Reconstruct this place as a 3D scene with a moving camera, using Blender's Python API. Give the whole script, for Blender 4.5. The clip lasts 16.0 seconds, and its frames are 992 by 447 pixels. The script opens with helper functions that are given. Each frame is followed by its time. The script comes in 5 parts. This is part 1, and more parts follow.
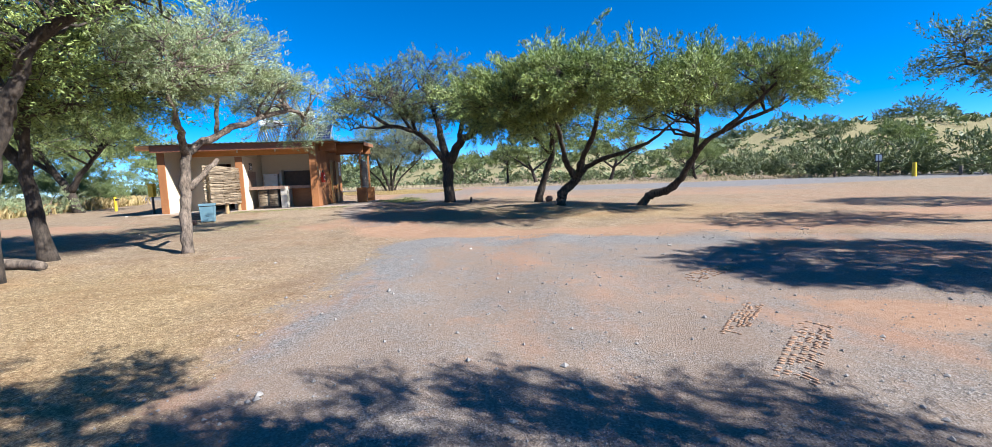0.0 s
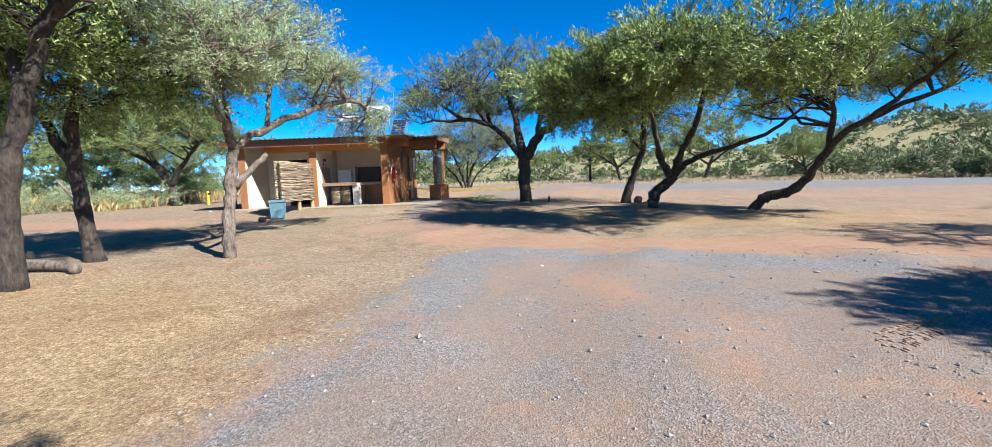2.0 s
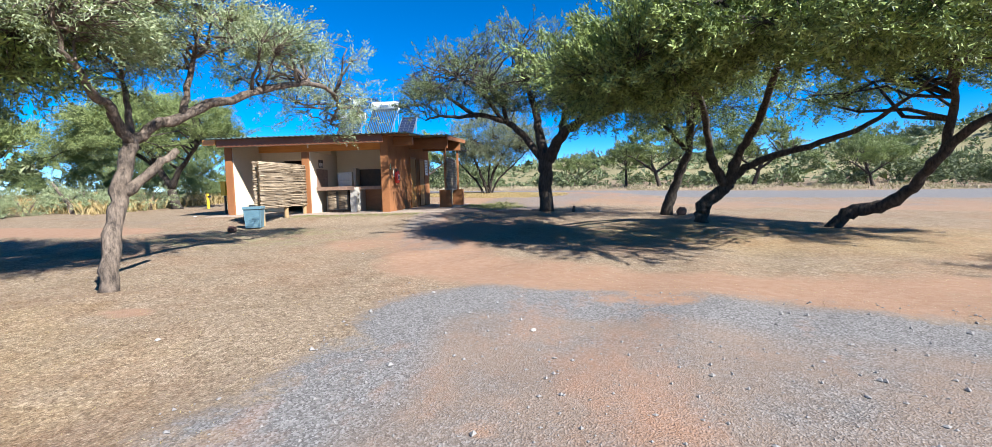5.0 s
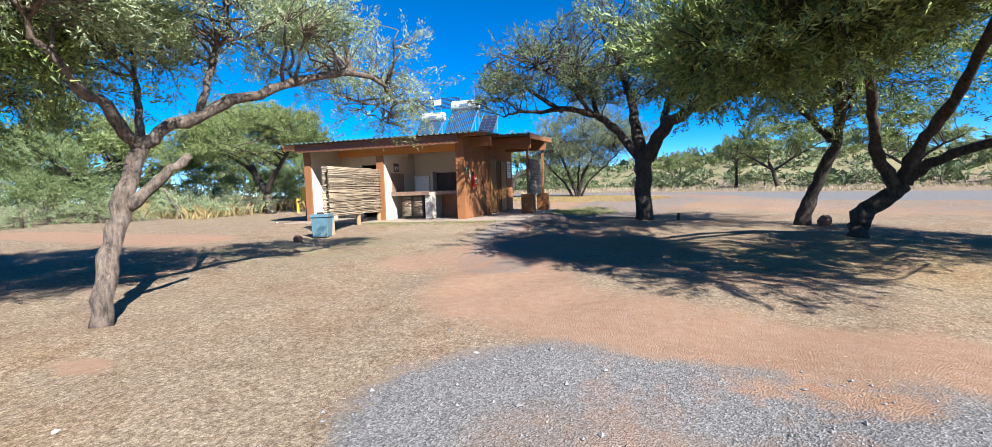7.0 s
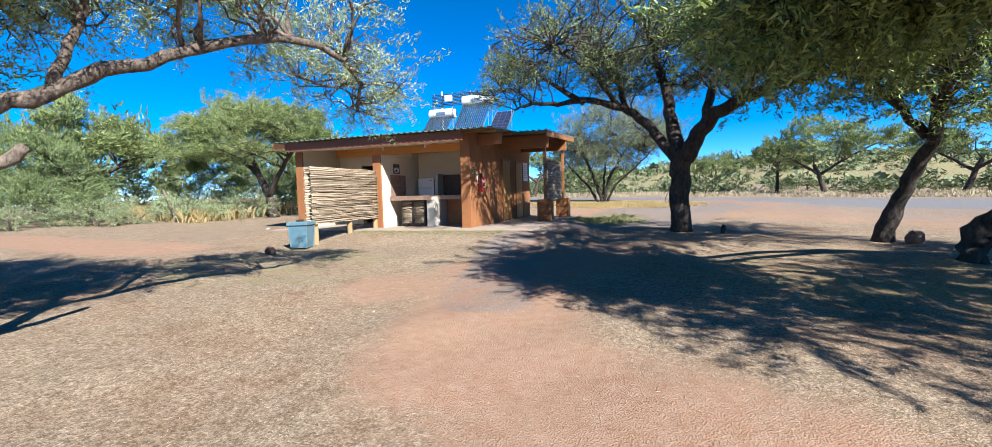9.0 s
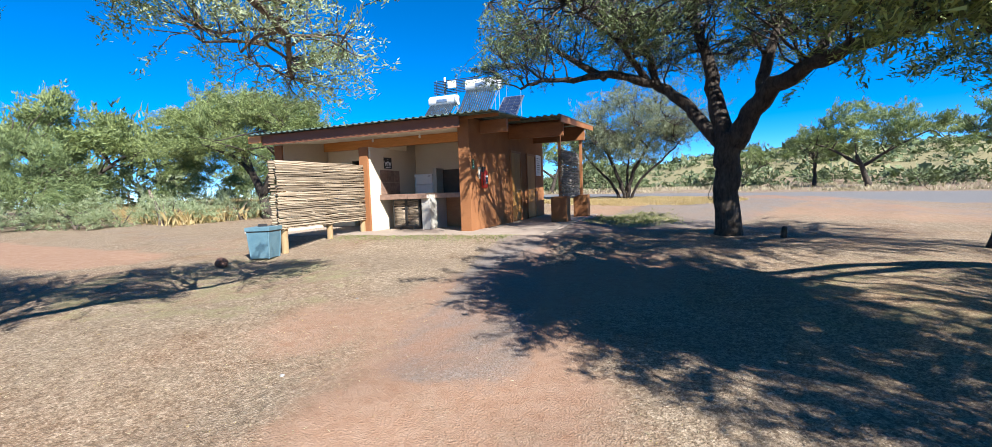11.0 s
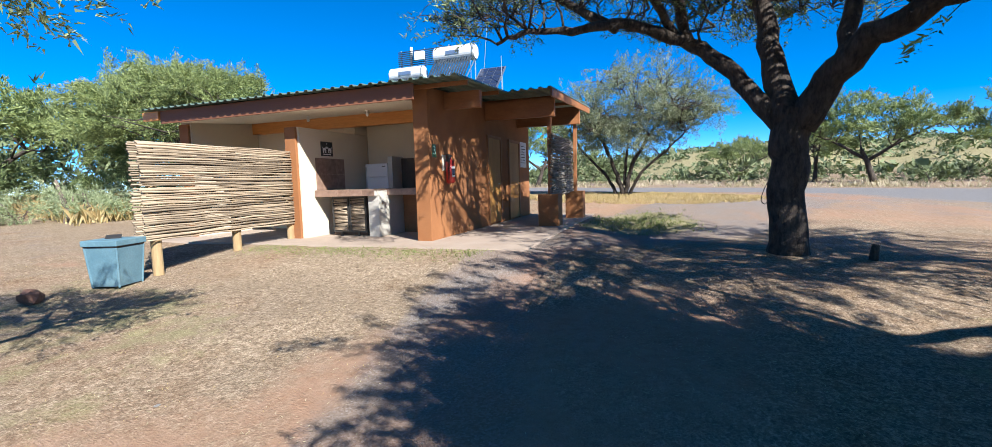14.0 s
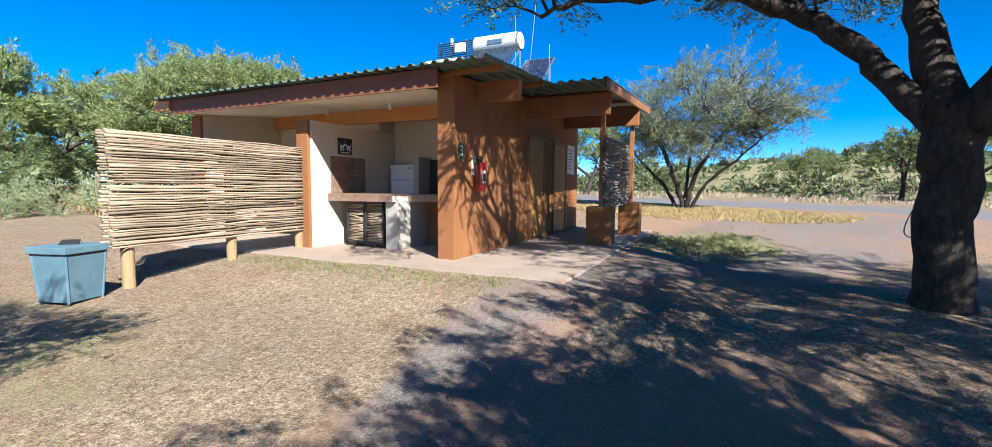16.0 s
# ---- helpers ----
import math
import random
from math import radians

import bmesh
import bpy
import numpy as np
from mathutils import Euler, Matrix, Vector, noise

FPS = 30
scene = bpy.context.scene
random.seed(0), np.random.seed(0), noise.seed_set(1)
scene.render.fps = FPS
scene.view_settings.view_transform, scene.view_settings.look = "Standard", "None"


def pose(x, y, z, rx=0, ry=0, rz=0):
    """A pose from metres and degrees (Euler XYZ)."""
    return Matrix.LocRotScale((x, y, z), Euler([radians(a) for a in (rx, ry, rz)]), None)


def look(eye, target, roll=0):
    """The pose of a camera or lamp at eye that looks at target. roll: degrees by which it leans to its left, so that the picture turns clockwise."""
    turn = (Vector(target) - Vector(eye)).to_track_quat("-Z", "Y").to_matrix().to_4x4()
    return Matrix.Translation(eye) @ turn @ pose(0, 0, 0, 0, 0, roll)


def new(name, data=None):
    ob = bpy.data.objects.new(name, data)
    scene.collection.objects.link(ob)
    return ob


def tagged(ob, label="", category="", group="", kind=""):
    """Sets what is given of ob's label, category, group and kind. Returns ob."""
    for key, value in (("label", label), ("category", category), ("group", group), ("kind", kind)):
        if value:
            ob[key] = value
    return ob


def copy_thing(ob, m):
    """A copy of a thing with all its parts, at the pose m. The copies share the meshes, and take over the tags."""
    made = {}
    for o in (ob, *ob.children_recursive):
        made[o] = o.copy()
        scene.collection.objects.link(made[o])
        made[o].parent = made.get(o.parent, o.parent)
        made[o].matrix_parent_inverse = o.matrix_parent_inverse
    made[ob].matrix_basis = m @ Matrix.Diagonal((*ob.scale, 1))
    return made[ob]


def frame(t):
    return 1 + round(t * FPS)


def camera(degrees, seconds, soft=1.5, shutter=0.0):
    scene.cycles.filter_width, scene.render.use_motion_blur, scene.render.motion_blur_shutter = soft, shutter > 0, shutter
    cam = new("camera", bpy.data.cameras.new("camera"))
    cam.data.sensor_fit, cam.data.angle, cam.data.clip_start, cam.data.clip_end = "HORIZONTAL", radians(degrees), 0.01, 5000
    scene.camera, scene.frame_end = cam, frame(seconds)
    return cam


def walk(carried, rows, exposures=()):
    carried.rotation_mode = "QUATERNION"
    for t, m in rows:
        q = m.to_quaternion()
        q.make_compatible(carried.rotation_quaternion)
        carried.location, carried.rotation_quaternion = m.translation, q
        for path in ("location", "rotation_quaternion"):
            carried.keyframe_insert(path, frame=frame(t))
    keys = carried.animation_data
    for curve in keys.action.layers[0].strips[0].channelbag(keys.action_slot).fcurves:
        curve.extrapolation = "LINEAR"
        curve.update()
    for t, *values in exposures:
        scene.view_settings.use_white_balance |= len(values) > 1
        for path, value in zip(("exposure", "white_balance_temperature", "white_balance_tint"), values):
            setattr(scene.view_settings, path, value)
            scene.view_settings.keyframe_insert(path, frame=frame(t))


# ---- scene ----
cam = camera(93.3, 16.0, soft=0.5)
METRES, EYE, TILT, LEAN, TURN = 15.8, 1.5, -2.0, -1.7, 0.0
ROWS = [
    (0.0, 0.0, 0.0, 0.0, -0.23, -3.15, 4.25),
    (0.5, 0.0006, 0.0282, 0.0024, -0.39, -3.34, 4.18),
    (1.0, 0.0028, 0.0579, 0.0034, 2.62, -3.45, 4.16),
    (1.5, 0.0021, 0.0881, 0.0048, 8.55, -3.0, 3.35),
    (2.0, 0.0026, 0.1193, 0.0075, 9.64, -2.93, 3.41),
    (2.5, 0.0043, 0.1536, 0.0095, 10.75, -2.7, 3.54),
    (3.0, 0.0086, 0.1841, 0.0117, 10.61, -2.51, 3.56),
    (5.5, 0.0156, 0.3333, 0.0181, 16.93, -2.05, 1.72),
    (6.0, 0.0105, 0.3644, 0.0215, 21.12, -1.71, 1.96),
    (6.5, 0.0023, 0.3963, 0.0249, 21.24, -1.78, 2.34),
    (7.0, -0.0035, 0.4287, 0.0274, 25.12, -1.59, 2.61),
    (7.5, -0.013, 0.4602, 0.0295, 25.79, -1.48, 2.68),
    (8.0, -0.0192, 0.4931, 0.0321, 26.42, -1.35, 2.66),
    (10.5, -0.0625, 0.6606, 0.0403, 30.49, -1.18, 1.48),
    (11.0, -0.0767, 0.692, 0.0405, 30.71, -1.39, 2.54),
    (11.5, -0.0895, 0.7246, 0.0419, 33.21, -1.4, 2.79),
    (12.0, -0.1038, 0.7542, 0.0437, 32.87, -1.48, 2.49),
    (12.5, -0.1179, 0.7813, 0.0477, 28.58, -2.23, 2.29),
    (13.0, -0.131, 0.81, 0.0506, 28.36, -2.36, 2.35),
    (13.5, -0.1442, 0.837, 0.053, 28.28, -2.33, 2.38),
    (14.0, -0.1544, 0.8654, 0.0541, 29.07, -2.51, 2.11),
    (14.5, -0.1674, 0.8904, 0.0563, 34.56, -2.51, 2.05),
    (15.0, -0.1772, 0.9147, 0.0581, 38.33, -2.2, 0.55),
    (15.5, -0.1851, 0.9391, 0.0603, 38.18, -2.03, -2.0),
    (16.0, -0.1956, 0.9577, 0.0624, 34.79, -1.86, -0.1),
]
walk(cam, [(t, pose(0, 0, EYE, TILT, LEAN, TURN) @ pose(METRES * x, METRES * y, METRES * z, 90 + pitch, roll, yaw)) for t, x, y, z, yaw, pitch, roll in ROWS])

# ---- world and sun ----
SUN_FROM = Vector((0.88, -0.47, 0.0)).normalized()
SUN_ELEV = radians(39)
sun_dir = Vector((SUN_FROM.x * math.cos(SUN_ELEV), SUN_FROM.y * math.cos(SUN_ELEV), math.sin(SUN_ELEV)))
world = bpy.data.worlds.new("sky")
scene.world = world
world.use_nodes = True
wn = world.node_tree.nodes
sky = wn.new("ShaderNodeTexSky")
sky.sky_type = "NISHITA"
sky.sun_disc = False
sky.sun_elevation = SUN_ELEV
sky.sun_rotation = math.atan2(SUN_FROM.x, SUN_FROM.y)
sky.altitude = 6000
sky.air_density, sky.dust_density, sky.ozone_density = 1.0, 0.0, 4.0
hsv = wn.new("ShaderNodeHueSaturation")
hsv.inputs["Saturation"].default_value = 1.38
hsv.inputs["Hue"].default_value = 0.5015
world.node_tree.links.new(sky.outputs[0], hsv.inputs["Color"])
world.node_tree.links.new(hsv.outputs[0], wn["Background"].inputs["Color"])
wn["Background"].inputs["Strength"].default_value = 0.097
sun = new("sun", bpy.data.lights.new("sun", "SUN"))
sun.data.energy, sun.data.angle, sun.data.color = 5.0, radians(0.53), (1.0, 0.985, 0.95)
sun.matrix_world = look(sun_dir * 60, (0, 0, 0))
scene.view_settings.exposure = 1.42


# ---- materials ----
def material(name):
    m = bpy.data.materials.new(name)
    m.use_nodes = True
    return m, m.node_tree.nodes, m.node_tree.links, m.node_tree.nodes["Principled BSDF"]


def mixed(n, l, fac, a, b, kind="MIX"):
    """A colour mix of two sockets or colours."""
    x = n.new("ShaderNodeMix")
    x.data_type, x.blend_type = "RGBA", kind
    for key, v in ((0, fac), (6, a), (7, b)):
        if hasattr(v, "is_linked"):
            l.new(v, x.inputs[key])
        else:
            x.inputs[key].default_value = v if key == 0 else (*v, 1)
    return x.outputs[2]


def noise_tex(n, l, scale, detail=4, rough=0.6, stretch=None, coord="Object"):
    c = n.new("ShaderNodeTexCoord")
    t = n.new("ShaderNodeTexNoise")
    t.inputs["Scale"].default_value, t.inputs["Detail"].default_value, t.inputs["Roughness"].default_value = scale, detail, rough
    if stretch:
        m = n.new("ShaderNodeMapping")
        m.inputs["Scale"].default_value = stretch
        l.new(c.outputs[coord], m.inputs[0])
        l.new(m.outputs[0], t.inputs["Vector"])
    else:
        l.new(c.outputs[coord], t.inputs["Vector"])
    return t.outputs["Fac"]


def ramp(n, l, src, lo, hi):
    r = n.new("ShaderNodeMapRange")
    r.inputs["From Min"].default_value, r.inputs["From Max"].default_value = lo, hi
    l.new(src, r.inputs["Value"])
    return r.outputs[0]


def bump(n, l, b, height, strength, dist=0.01):
    x = n.new("ShaderNodeBump")
    x.inputs["Strength"].default_value, x.inputs["Distance"].default_value = strength, dist
    l.new(height, x.inputs["Height"])
    l.new(x.outputs[0], b.inputs["Normal"])


def surface(name, c1, c2, scale=6.0, rough=0.8, fine=60.0, relief=0.4, dist=0.004, metal=0.0, stain=None, stretch=None, vary=0.0):
    """A two-scale procedural surface: broad tone variation, stains, and fine relief."""
    m, n, l, b = material(name)
    broad = noise_tex(n, l, scale, 5, 0.6, stretch)
    tiny = noise_tex(n, l, fine, 4, 0.7, stretch)
    col = mixed(n, l, ramp(n, l, broad, 0.3, 0.7), c1, c2)
    col = mixed(n, l, ramp(n, l, tiny, 0.25, 0.75), col, mixed(n, l, 1.0, col, (0.72, 0.72, 0.72), "MULTIPLY"))
    if stain:
        col = mixed(n, l, ramp(n, l, noise_tex(n, l, scale * 0.35, 6, 0.75), 0.56, 0.74), col, stain)
    if vary:
        info = n.new("ShaderNodeObjectInfo")
        hs = n.new("ShaderNodeHueSaturation")
        l.new(col, hs.inputs["Color"])
        mr = n.new("ShaderNodeMapRange")
        mr.inputs["To Min"].default_value, mr.inputs["To Max"].default_value = 1 - vary, 1 + vary
        l.new(info.outputs["Random"], mr.inputs["Value"])
        l.new(mr.outputs[0], hs.inputs["Value"])
        col = hs.outputs[0]
    l.new(col, b.inputs["Base Color"])
    b.inputs["Roughness"].default_value, b.inputs["Metallic"].default_value = rough, metal
    bump(n, l, b, tiny, relief, dist)
    return m


def leaf_material(name, c1, c2, through_light=0.35):
    m, n, l, b = material(name)
    geo = n.new("ShaderNodeNewGeometry")
    col = mixed(n, l, geo.outputs["Random Per Island"], c1, c2)
    col = mixed(n, l, ramp(n, l, noise_tex(n, l, 0.9, 3), 0.35, 0.65), col, mixed(n, l, 1.0, col, (0.75, 0.8, 0.72), "MULTIPLY"))
    l.new(col, b.inputs["Base Color"])
    b.inputs["Roughness"].default_value = 0.6
    tr = n.new("ShaderNodeBsdfTranslucent")
    l.new(mixed(n, l, 1.0, col, (1.0, 1.1, 0.5), "MULTIPLY"), tr.inputs["Color"])
    mx = n.new("ShaderNodeMixShader")
    mx.inputs[0].default_value = through_light
    l.new(b.outputs[0], mx.inputs[1])
    l.new(tr.outputs[0], mx.inputs[2])
    l.new(mx.outputs[0], n["Material Output"].inputs["Surface"])
    return m


def ground_material():
    """Straw-littered soil, grey gravel and red sand, mixed by the masks of the ground sheet."""
    m, n, l, b = material("ground")
    def mask(name):
        a = n.new("ShaderNodeAttribute")
        a.attribute_name = name
        return a.outputs["Fac"]
    edge = noise_tex(n, l, 1.6, 7, 0.72)
    def cut(name, lo=0.42, hi=0.58):
        add = n.new("ShaderNodeMath")
        add.operation = "ADD"
        sub = n.new("ShaderNodeMath")
        sub.operation = "MULTIPLY_ADD"
        l.new(edge, sub.inputs[0])
        sub.inputs[1].default_value, sub.inputs[2].default_value = 0.9, -0.45
        l.new(mask(name), add.inputs[0])
        l.new(sub.outputs[0], add.inputs[1])
        return ramp(n, l, add.outputs[0], lo, hi)
    fine = noise_tex(n, l, 48, 6, 0.85)
    mid = noise_tex(n, l, 7, 6, 0.7)
    big = noise_tex(n, l, 0.55, 5, 0.65)
    vor = n.new("ShaderNodeTexVoronoi")
    vor.inputs["Scale"].default_value = 70
    tc = n.new("ShaderNodeTexCoord")
    l.new(tc.outputs["Object"], vor.inputs["Vector"])
    straw_map = noise_tex(n, l, 30, 7, 0.9, (1.0, 0.6, 1.0))
    straw = mixed(n, l, ramp(n, l, straw_map, 0.40, 0.60), (0.165, 0.115, 0.080), (0.405, 0.325, 0.235))
    straw = mixed(n, l, ramp(n, l, big, 0.46, 0.66), straw, mixed(n, l, ramp(n, l, fine, 0.35, 0.65), (0.205, 0.128, 0.080), (0.365, 0.258, 0.182)))
    straw = mixed(n, l, ramp(n, l, fine, 0.50, 0.66), straw, (0.47, 0.39, 0.29))
    straw = mixed(n, l, ramp(n, l, noise_tex(n, l, 2.2, 6, 0.7), 0.50, 0.68), straw, mixed(n, l, 1.0, straw, (0.80, 0.78, 0.74), "MULTIPLY"))
    straw = mixed(n, l, ramp(n, l, noise_tex(n, l, 13, 5, 0.8), 0.46, 0.56), mixed(n, l, 1.0, straw, (0.76, 0.73, 0.70), "MULTIPLY"), straw)
    bits = n.new("ShaderNodeTexVoronoi")
    bits.inputs["Scale"].default_value = 58
    l.new(tc.outputs["Object"], bits.inputs["Vector"])
    straw = mixed(n, l, 1.0, straw, mixed(n, l, ramp(n, l, bits.outputs["Color"], 0.2, 0.8), (0.70, 0.69, 0.66), (1.22, 1.21, 1.19)), "MULTIPLY")
    straw = mixed(n, l, cut("gold", 0.3, 0.8), straw, mixed(n, l, 1.0, straw, (1.12, 1.06, 0.86), "MULTIPLY"))
    sand = mixed(n, l, ramp(n, l, mid, 0.3, 0.7), (0.275, 0.155, 0.096), (0.345, 0.230, 0.160))
    sand = mixed(n, l, ramp(n, l, fine, 0.55, 0.75), sand, (0.40, 0.285, 0.200))
    pebble = n.new("ShaderNodeValToRGB")
    pebble.color_ramp.elements[0].color = (0.085, 0.077, 0.071, 1)
    pebble.color_ramp.elements[1].color = (0.345, 0.325, 0.305, 1)
    mid_stop = pebble.color_ramp.elements.new(0.5)
    mid_stop.color = (0.190, 0.174, 0.161, 1)
    l.new(vor.outputs["Color"], pebble.inputs[0])
    dusty = mixed(n, l, ramp(n, l, fine, 0.4, 0.7), (0.225, 0.152, 0.104), (0.305, 0.225, 0.168))
    gravel = mixed(n, l, ramp(n, l, noise_tex(n, l, 0.8, 8, 0.75), 0.34, 0.56), pebble.outputs[0], mixed(n, l, 0.60, pebble.outputs[0], dusty))
    gravel = mixed(n, l, cut("clean", 0.35, 0.95), gravel, mixed(n, l, 0.85, pebble.outputs[0], mixed(n, l, 1.0, pebble.outputs[0], (0.95, 0.99, 1.03), "MULTIPLY")))
    gravel = mixed(n, l, ramp(n, l, noise_tex(n, l, 0.33, 8, 0.7, (1.0, 0.55, 1.0)), 0.51, 0.63), gravel, mixed(n, l, 0.35, (0.345, 0.178, 0.098), pebble.outputs[0]))
    green = mixed(n, l, ramp(n, l, fine, 0.4, 0.6), (0.15, 0.135, 0.062), (0.335, 0.295, 0.165))
    col = mixed(n, l, cut("sand", 0.40, 0.72), straw, sand)
    col = mixed(n, l, cut("gravel"), col, gravel)
    col = mixed(n, l, cut("road"), col, mixed(n, l, 0.25, mixed(n, l, ramp(n, l, mid, 0.3, 0.7), (0.150, 0.147, 0.147), (0.205, 0.202, 0.203)), pebble.outputs[0]))
    col = mixed(n, l, cut("green"), col, green)
    col = mixed(n, l, 1.0, col, (0.91, 0.91, 0.925), "MULTIPLY")
    l.new(col, b.inputs["Base Color"])
    b.inputs["Roughness"].default_value = 0.95
    b.inputs["Specular IOR Level"].default_value = 0.15
    add = n.new("ShaderNodeMath")
    l.new(fine, add.inputs[0])
    l.new(vor.outputs["Distance"], add.inputs[1])
    bump(n, l, b, add.outputs[0], 0.7, 0.014)
    return m


M_GROUND = ground_material()
def bark_material(name, dark, pale):
    """Rough fissured bark: long plates, dark cracks, pale worn ridges."""
    m, n, l, b = material(name)
    plates = noise_tex(n, l, 14, 6, 0.75, (1, 1, 0.35))
    broad = noise_tex(n, l, 2.5, 4, 0.6)
    col = mixed(n, l, ramp(n, l, plates, 0.36, 0.62), dark, pale)
    col = mixed(n, l, ramp(n, l, broad, 0.35, 0.7), col, mixed(n, l, 1.0, col, (0.6, 0.58, 0.56), "MULTIPLY"))
    l.new(col, b.inputs["Base Color"])
    b.inputs["Roughness"].default_value = 0.92
    bump(n, l, b, plates, 1.0, 0.06)
    return m


M_BARK = bark_material("bark", (0.05, 0.038, 0.03), (0.27, 0.21, 0.165))
M_BARK_DARK = bark_material("dark_bark", (0.017, 0.014, 0.011), (0.095, 0.072, 0.056))
M_LEAF_GREY = leaf_material("grey_green_leaf", (0.17, 0.215, 0.115), (0.50, 0.55, 0.36))
M_LEAF = leaf_material("green_leaf", (0.040, 0.068, 0.016), (0.34, 0.425, 0.125), 0.08)
M_LEAF_DARK = leaf_material("dark_green_leaf", (0.035, 0.052, 0.020), (0.25, 0.295, 0.120), 0.10)
M_LEAF_BUSH = leaf_material("bush_leaf", (0.065, 0.098, 0.036), (0.26, 0.325, 0.140), 0.2)
M_LEAF_UMBRELLA = leaf_material("yellow_green_leaf", (0.070, 0.100, 0.034), (0.315, 0.370, 0.140), 0.2)
M_LEAF_FAR = leaf_material("far_scrub_leaf", (0.055, 0.078, 0.032), (0.19, 0.225, 0.105), 0.12)
M_LEAF_OLIVE = leaf_material("olive_grey_leaf", (0.085, 0.105, 0.058), (0.32, 0.35, 0.215), 0.2)
M_STRAW = leaf_material("dry_grass", (0.34, 0.23, 0.10), (0.54, 0.41, 0.215), 0.25)
M_STRAW_PALE = leaf_material("pale_dry_grass", (0.30, 0.235, 0.155), (0.50, 0.42, 0.30), 0.2)
M_GRASS = leaf_material("green_grass", (0.11, 0.15, 0.04), (0.31, 0.30, 0.12), 0.25)
M_STONE = surface("grey_stone", (0.208, 0.196, 0.188), (0.36, 0.344, 0.328), 20, 0.85, 80, 0.5, 0.004, vary=0.3)
M_STONE_PALE = surface("pale_stone", (0.383, 0.348, 0.315), (0.51, 0.476, 0.425), 20, 0.85, 80, 0.5, 0.004)
# red stone, its colour darkened to include twig shade on the rock by the bin
M_STONE_RED = surface("red_stone", (0.13, 0.062, 0.042), (0.24, 0.125, 0.085), 14, 0.9, 60, 0.6, 0.006, vary=0.25)
M_OCHRE = surface("ochre_plaster", (0.264, 0.1, 0.0336), (0.336, 0.14, 0.0496), 2.2, 0.85, 45, 0.6, 0.005, stain=(0.20, 0.08, 0.036))
M_CREAM = surface("cream_plaster", (0.625, 0.54, 0.41), (0.68, 0.595, 0.46), 1.8, 0.85, 45, 0.35, 0.003, stain=(0.55, 0.46, 0.345))
M_FASCIA = surface("red_brown_fascia", (0.17, 0.0638, 0.0323), (0.23, 0.0892, 0.0425), 3, 0.6, 50, 0.3, 0.003, stretch=(0.2, 1, 1))
M_TIMBER = surface("varnished_timber", (0.54, 0.21, 0.052), (0.72, 0.345, 0.105), 4, 0.45, 40, 0.3, 0.003, stretch=(0.15, 1, 1))
M_TIMBER_RED = surface("red_brown_timber", (0.255, 0.0978, 0.0357), (0.357, 0.149, 0.0578), 4, 0.55, 40, 0.35, 0.003, stretch=(0.3, 1, 1))
M_ROOF = surface("green_roof_sheet", (0.10, 0.16, 0.13), (0.16, 0.23, 0.19), 3, 0.45, 30, 0.1, 0.002, metal=0.3)
M_CEILING = surface("pale_ceiling_board", (0.80, 0.74, 0.62), (0.84, 0.79, 0.68), 2, 0.8, 40, 0.2, 0.002)
M_CONCRETE = surface("dusty_concrete", (0.30, 0.232, 0.182), (0.37, 0.295, 0.236), 1.6, 0.9, 50, 0.5, 0.004, stain=(0.26, 0.175, 0.115))
M_STICK = surface("weathered_stick", (0.155, 0.112, 0.074), (0.36, 0.285, 0.20), 3, 0.85, 30, 0.8, 0.004, stretch=(1, 0.2, 1), vary=0.4)
M_STICK_GREY = surface("grey_stick", (0.12, 0.1, 0.08), (0.256, 0.22, 0.18), 3, 0.9, 30, 0.6, 0.004, vary=0.3)
M_POST = surface("cut_pole", (0.306, 0.2, 0.0978), (0.425, 0.306, 0.162), 4, 0.8, 30, 0.5, 0.005, stretch=(1, 1, 0.2))
M_COUNTER = surface("mottled_brown_tile", (0.165, 0.098, 0.070), (0.31, 0.205, 0.155), 9, 0.4, 30, 0.15, 0.002, vary=0.12)
M_GREY_PLASTER = surface("grey_plaster", (0.46, 0.43, 0.38), (0.56, 0.53, 0.47), 3, 0.85, 40, 0.4, 0.003)
M_BLACK_STEEL = surface("black_steel", (0.02, 0.02, 0.02), (0.04, 0.038, 0.035), 8, 0.5, 60, 0.15, 0.001)
M_FRIDGE = surface("white_enamel", (0.78, 0.79, 0.80), (0.83, 0.84, 0.84), 2, 0.3, 40, 0.03, 0.001)
M_DARK = surface("dark_brown_panel", (0.055, 0.035, 0.026), (0.09, 0.058, 0.042), 5, 0.6, 40, 0.2, 0.002)
M_BLUE = surface("blue_painted_steel", (0.085, 0.175, 0.225), (0.135, 0.245, 0.295), 3, 0.55, 40, 0.2, 0.002, stain=(0.18, 0.27, 0.29))
M_RED = surface("red_paint", (0.50, 0.025, 0.02), (0.58, 0.04, 0.03), 5, 0.35, 40, 0.05, 0.001)
M_WHITE = surface("white_plastic", (0.78, 0.78, 0.77), (0.83, 0.83, 0.82), 4, 0.5, 50, 0.05, 0.001)
M_YELLOW = surface("yellow_paint", (0.612, 0.399, 0.017), (0.68, 0.468, 0.034), 4, 0.5, 40, 0.1, 0.001)
M_TANK = surface("white_tank", (0.63, 0.666, 0.702), (0.72, 0.747, 0.774), 3, 0.25, 30, 0.03, 0.001)
M_TUBE = surface("dark_glass_tube", (0.025, 0.035, 0.05), (0.05, 0.065, 0.085), 5, 0.12, 20, 0.02, 0.001)
M_PV = surface("solar_cell", (0.015, 0.025, 0.06), (0.03, 0.045, 0.09), 6, 0.12, 20, 0.02, 0.001)
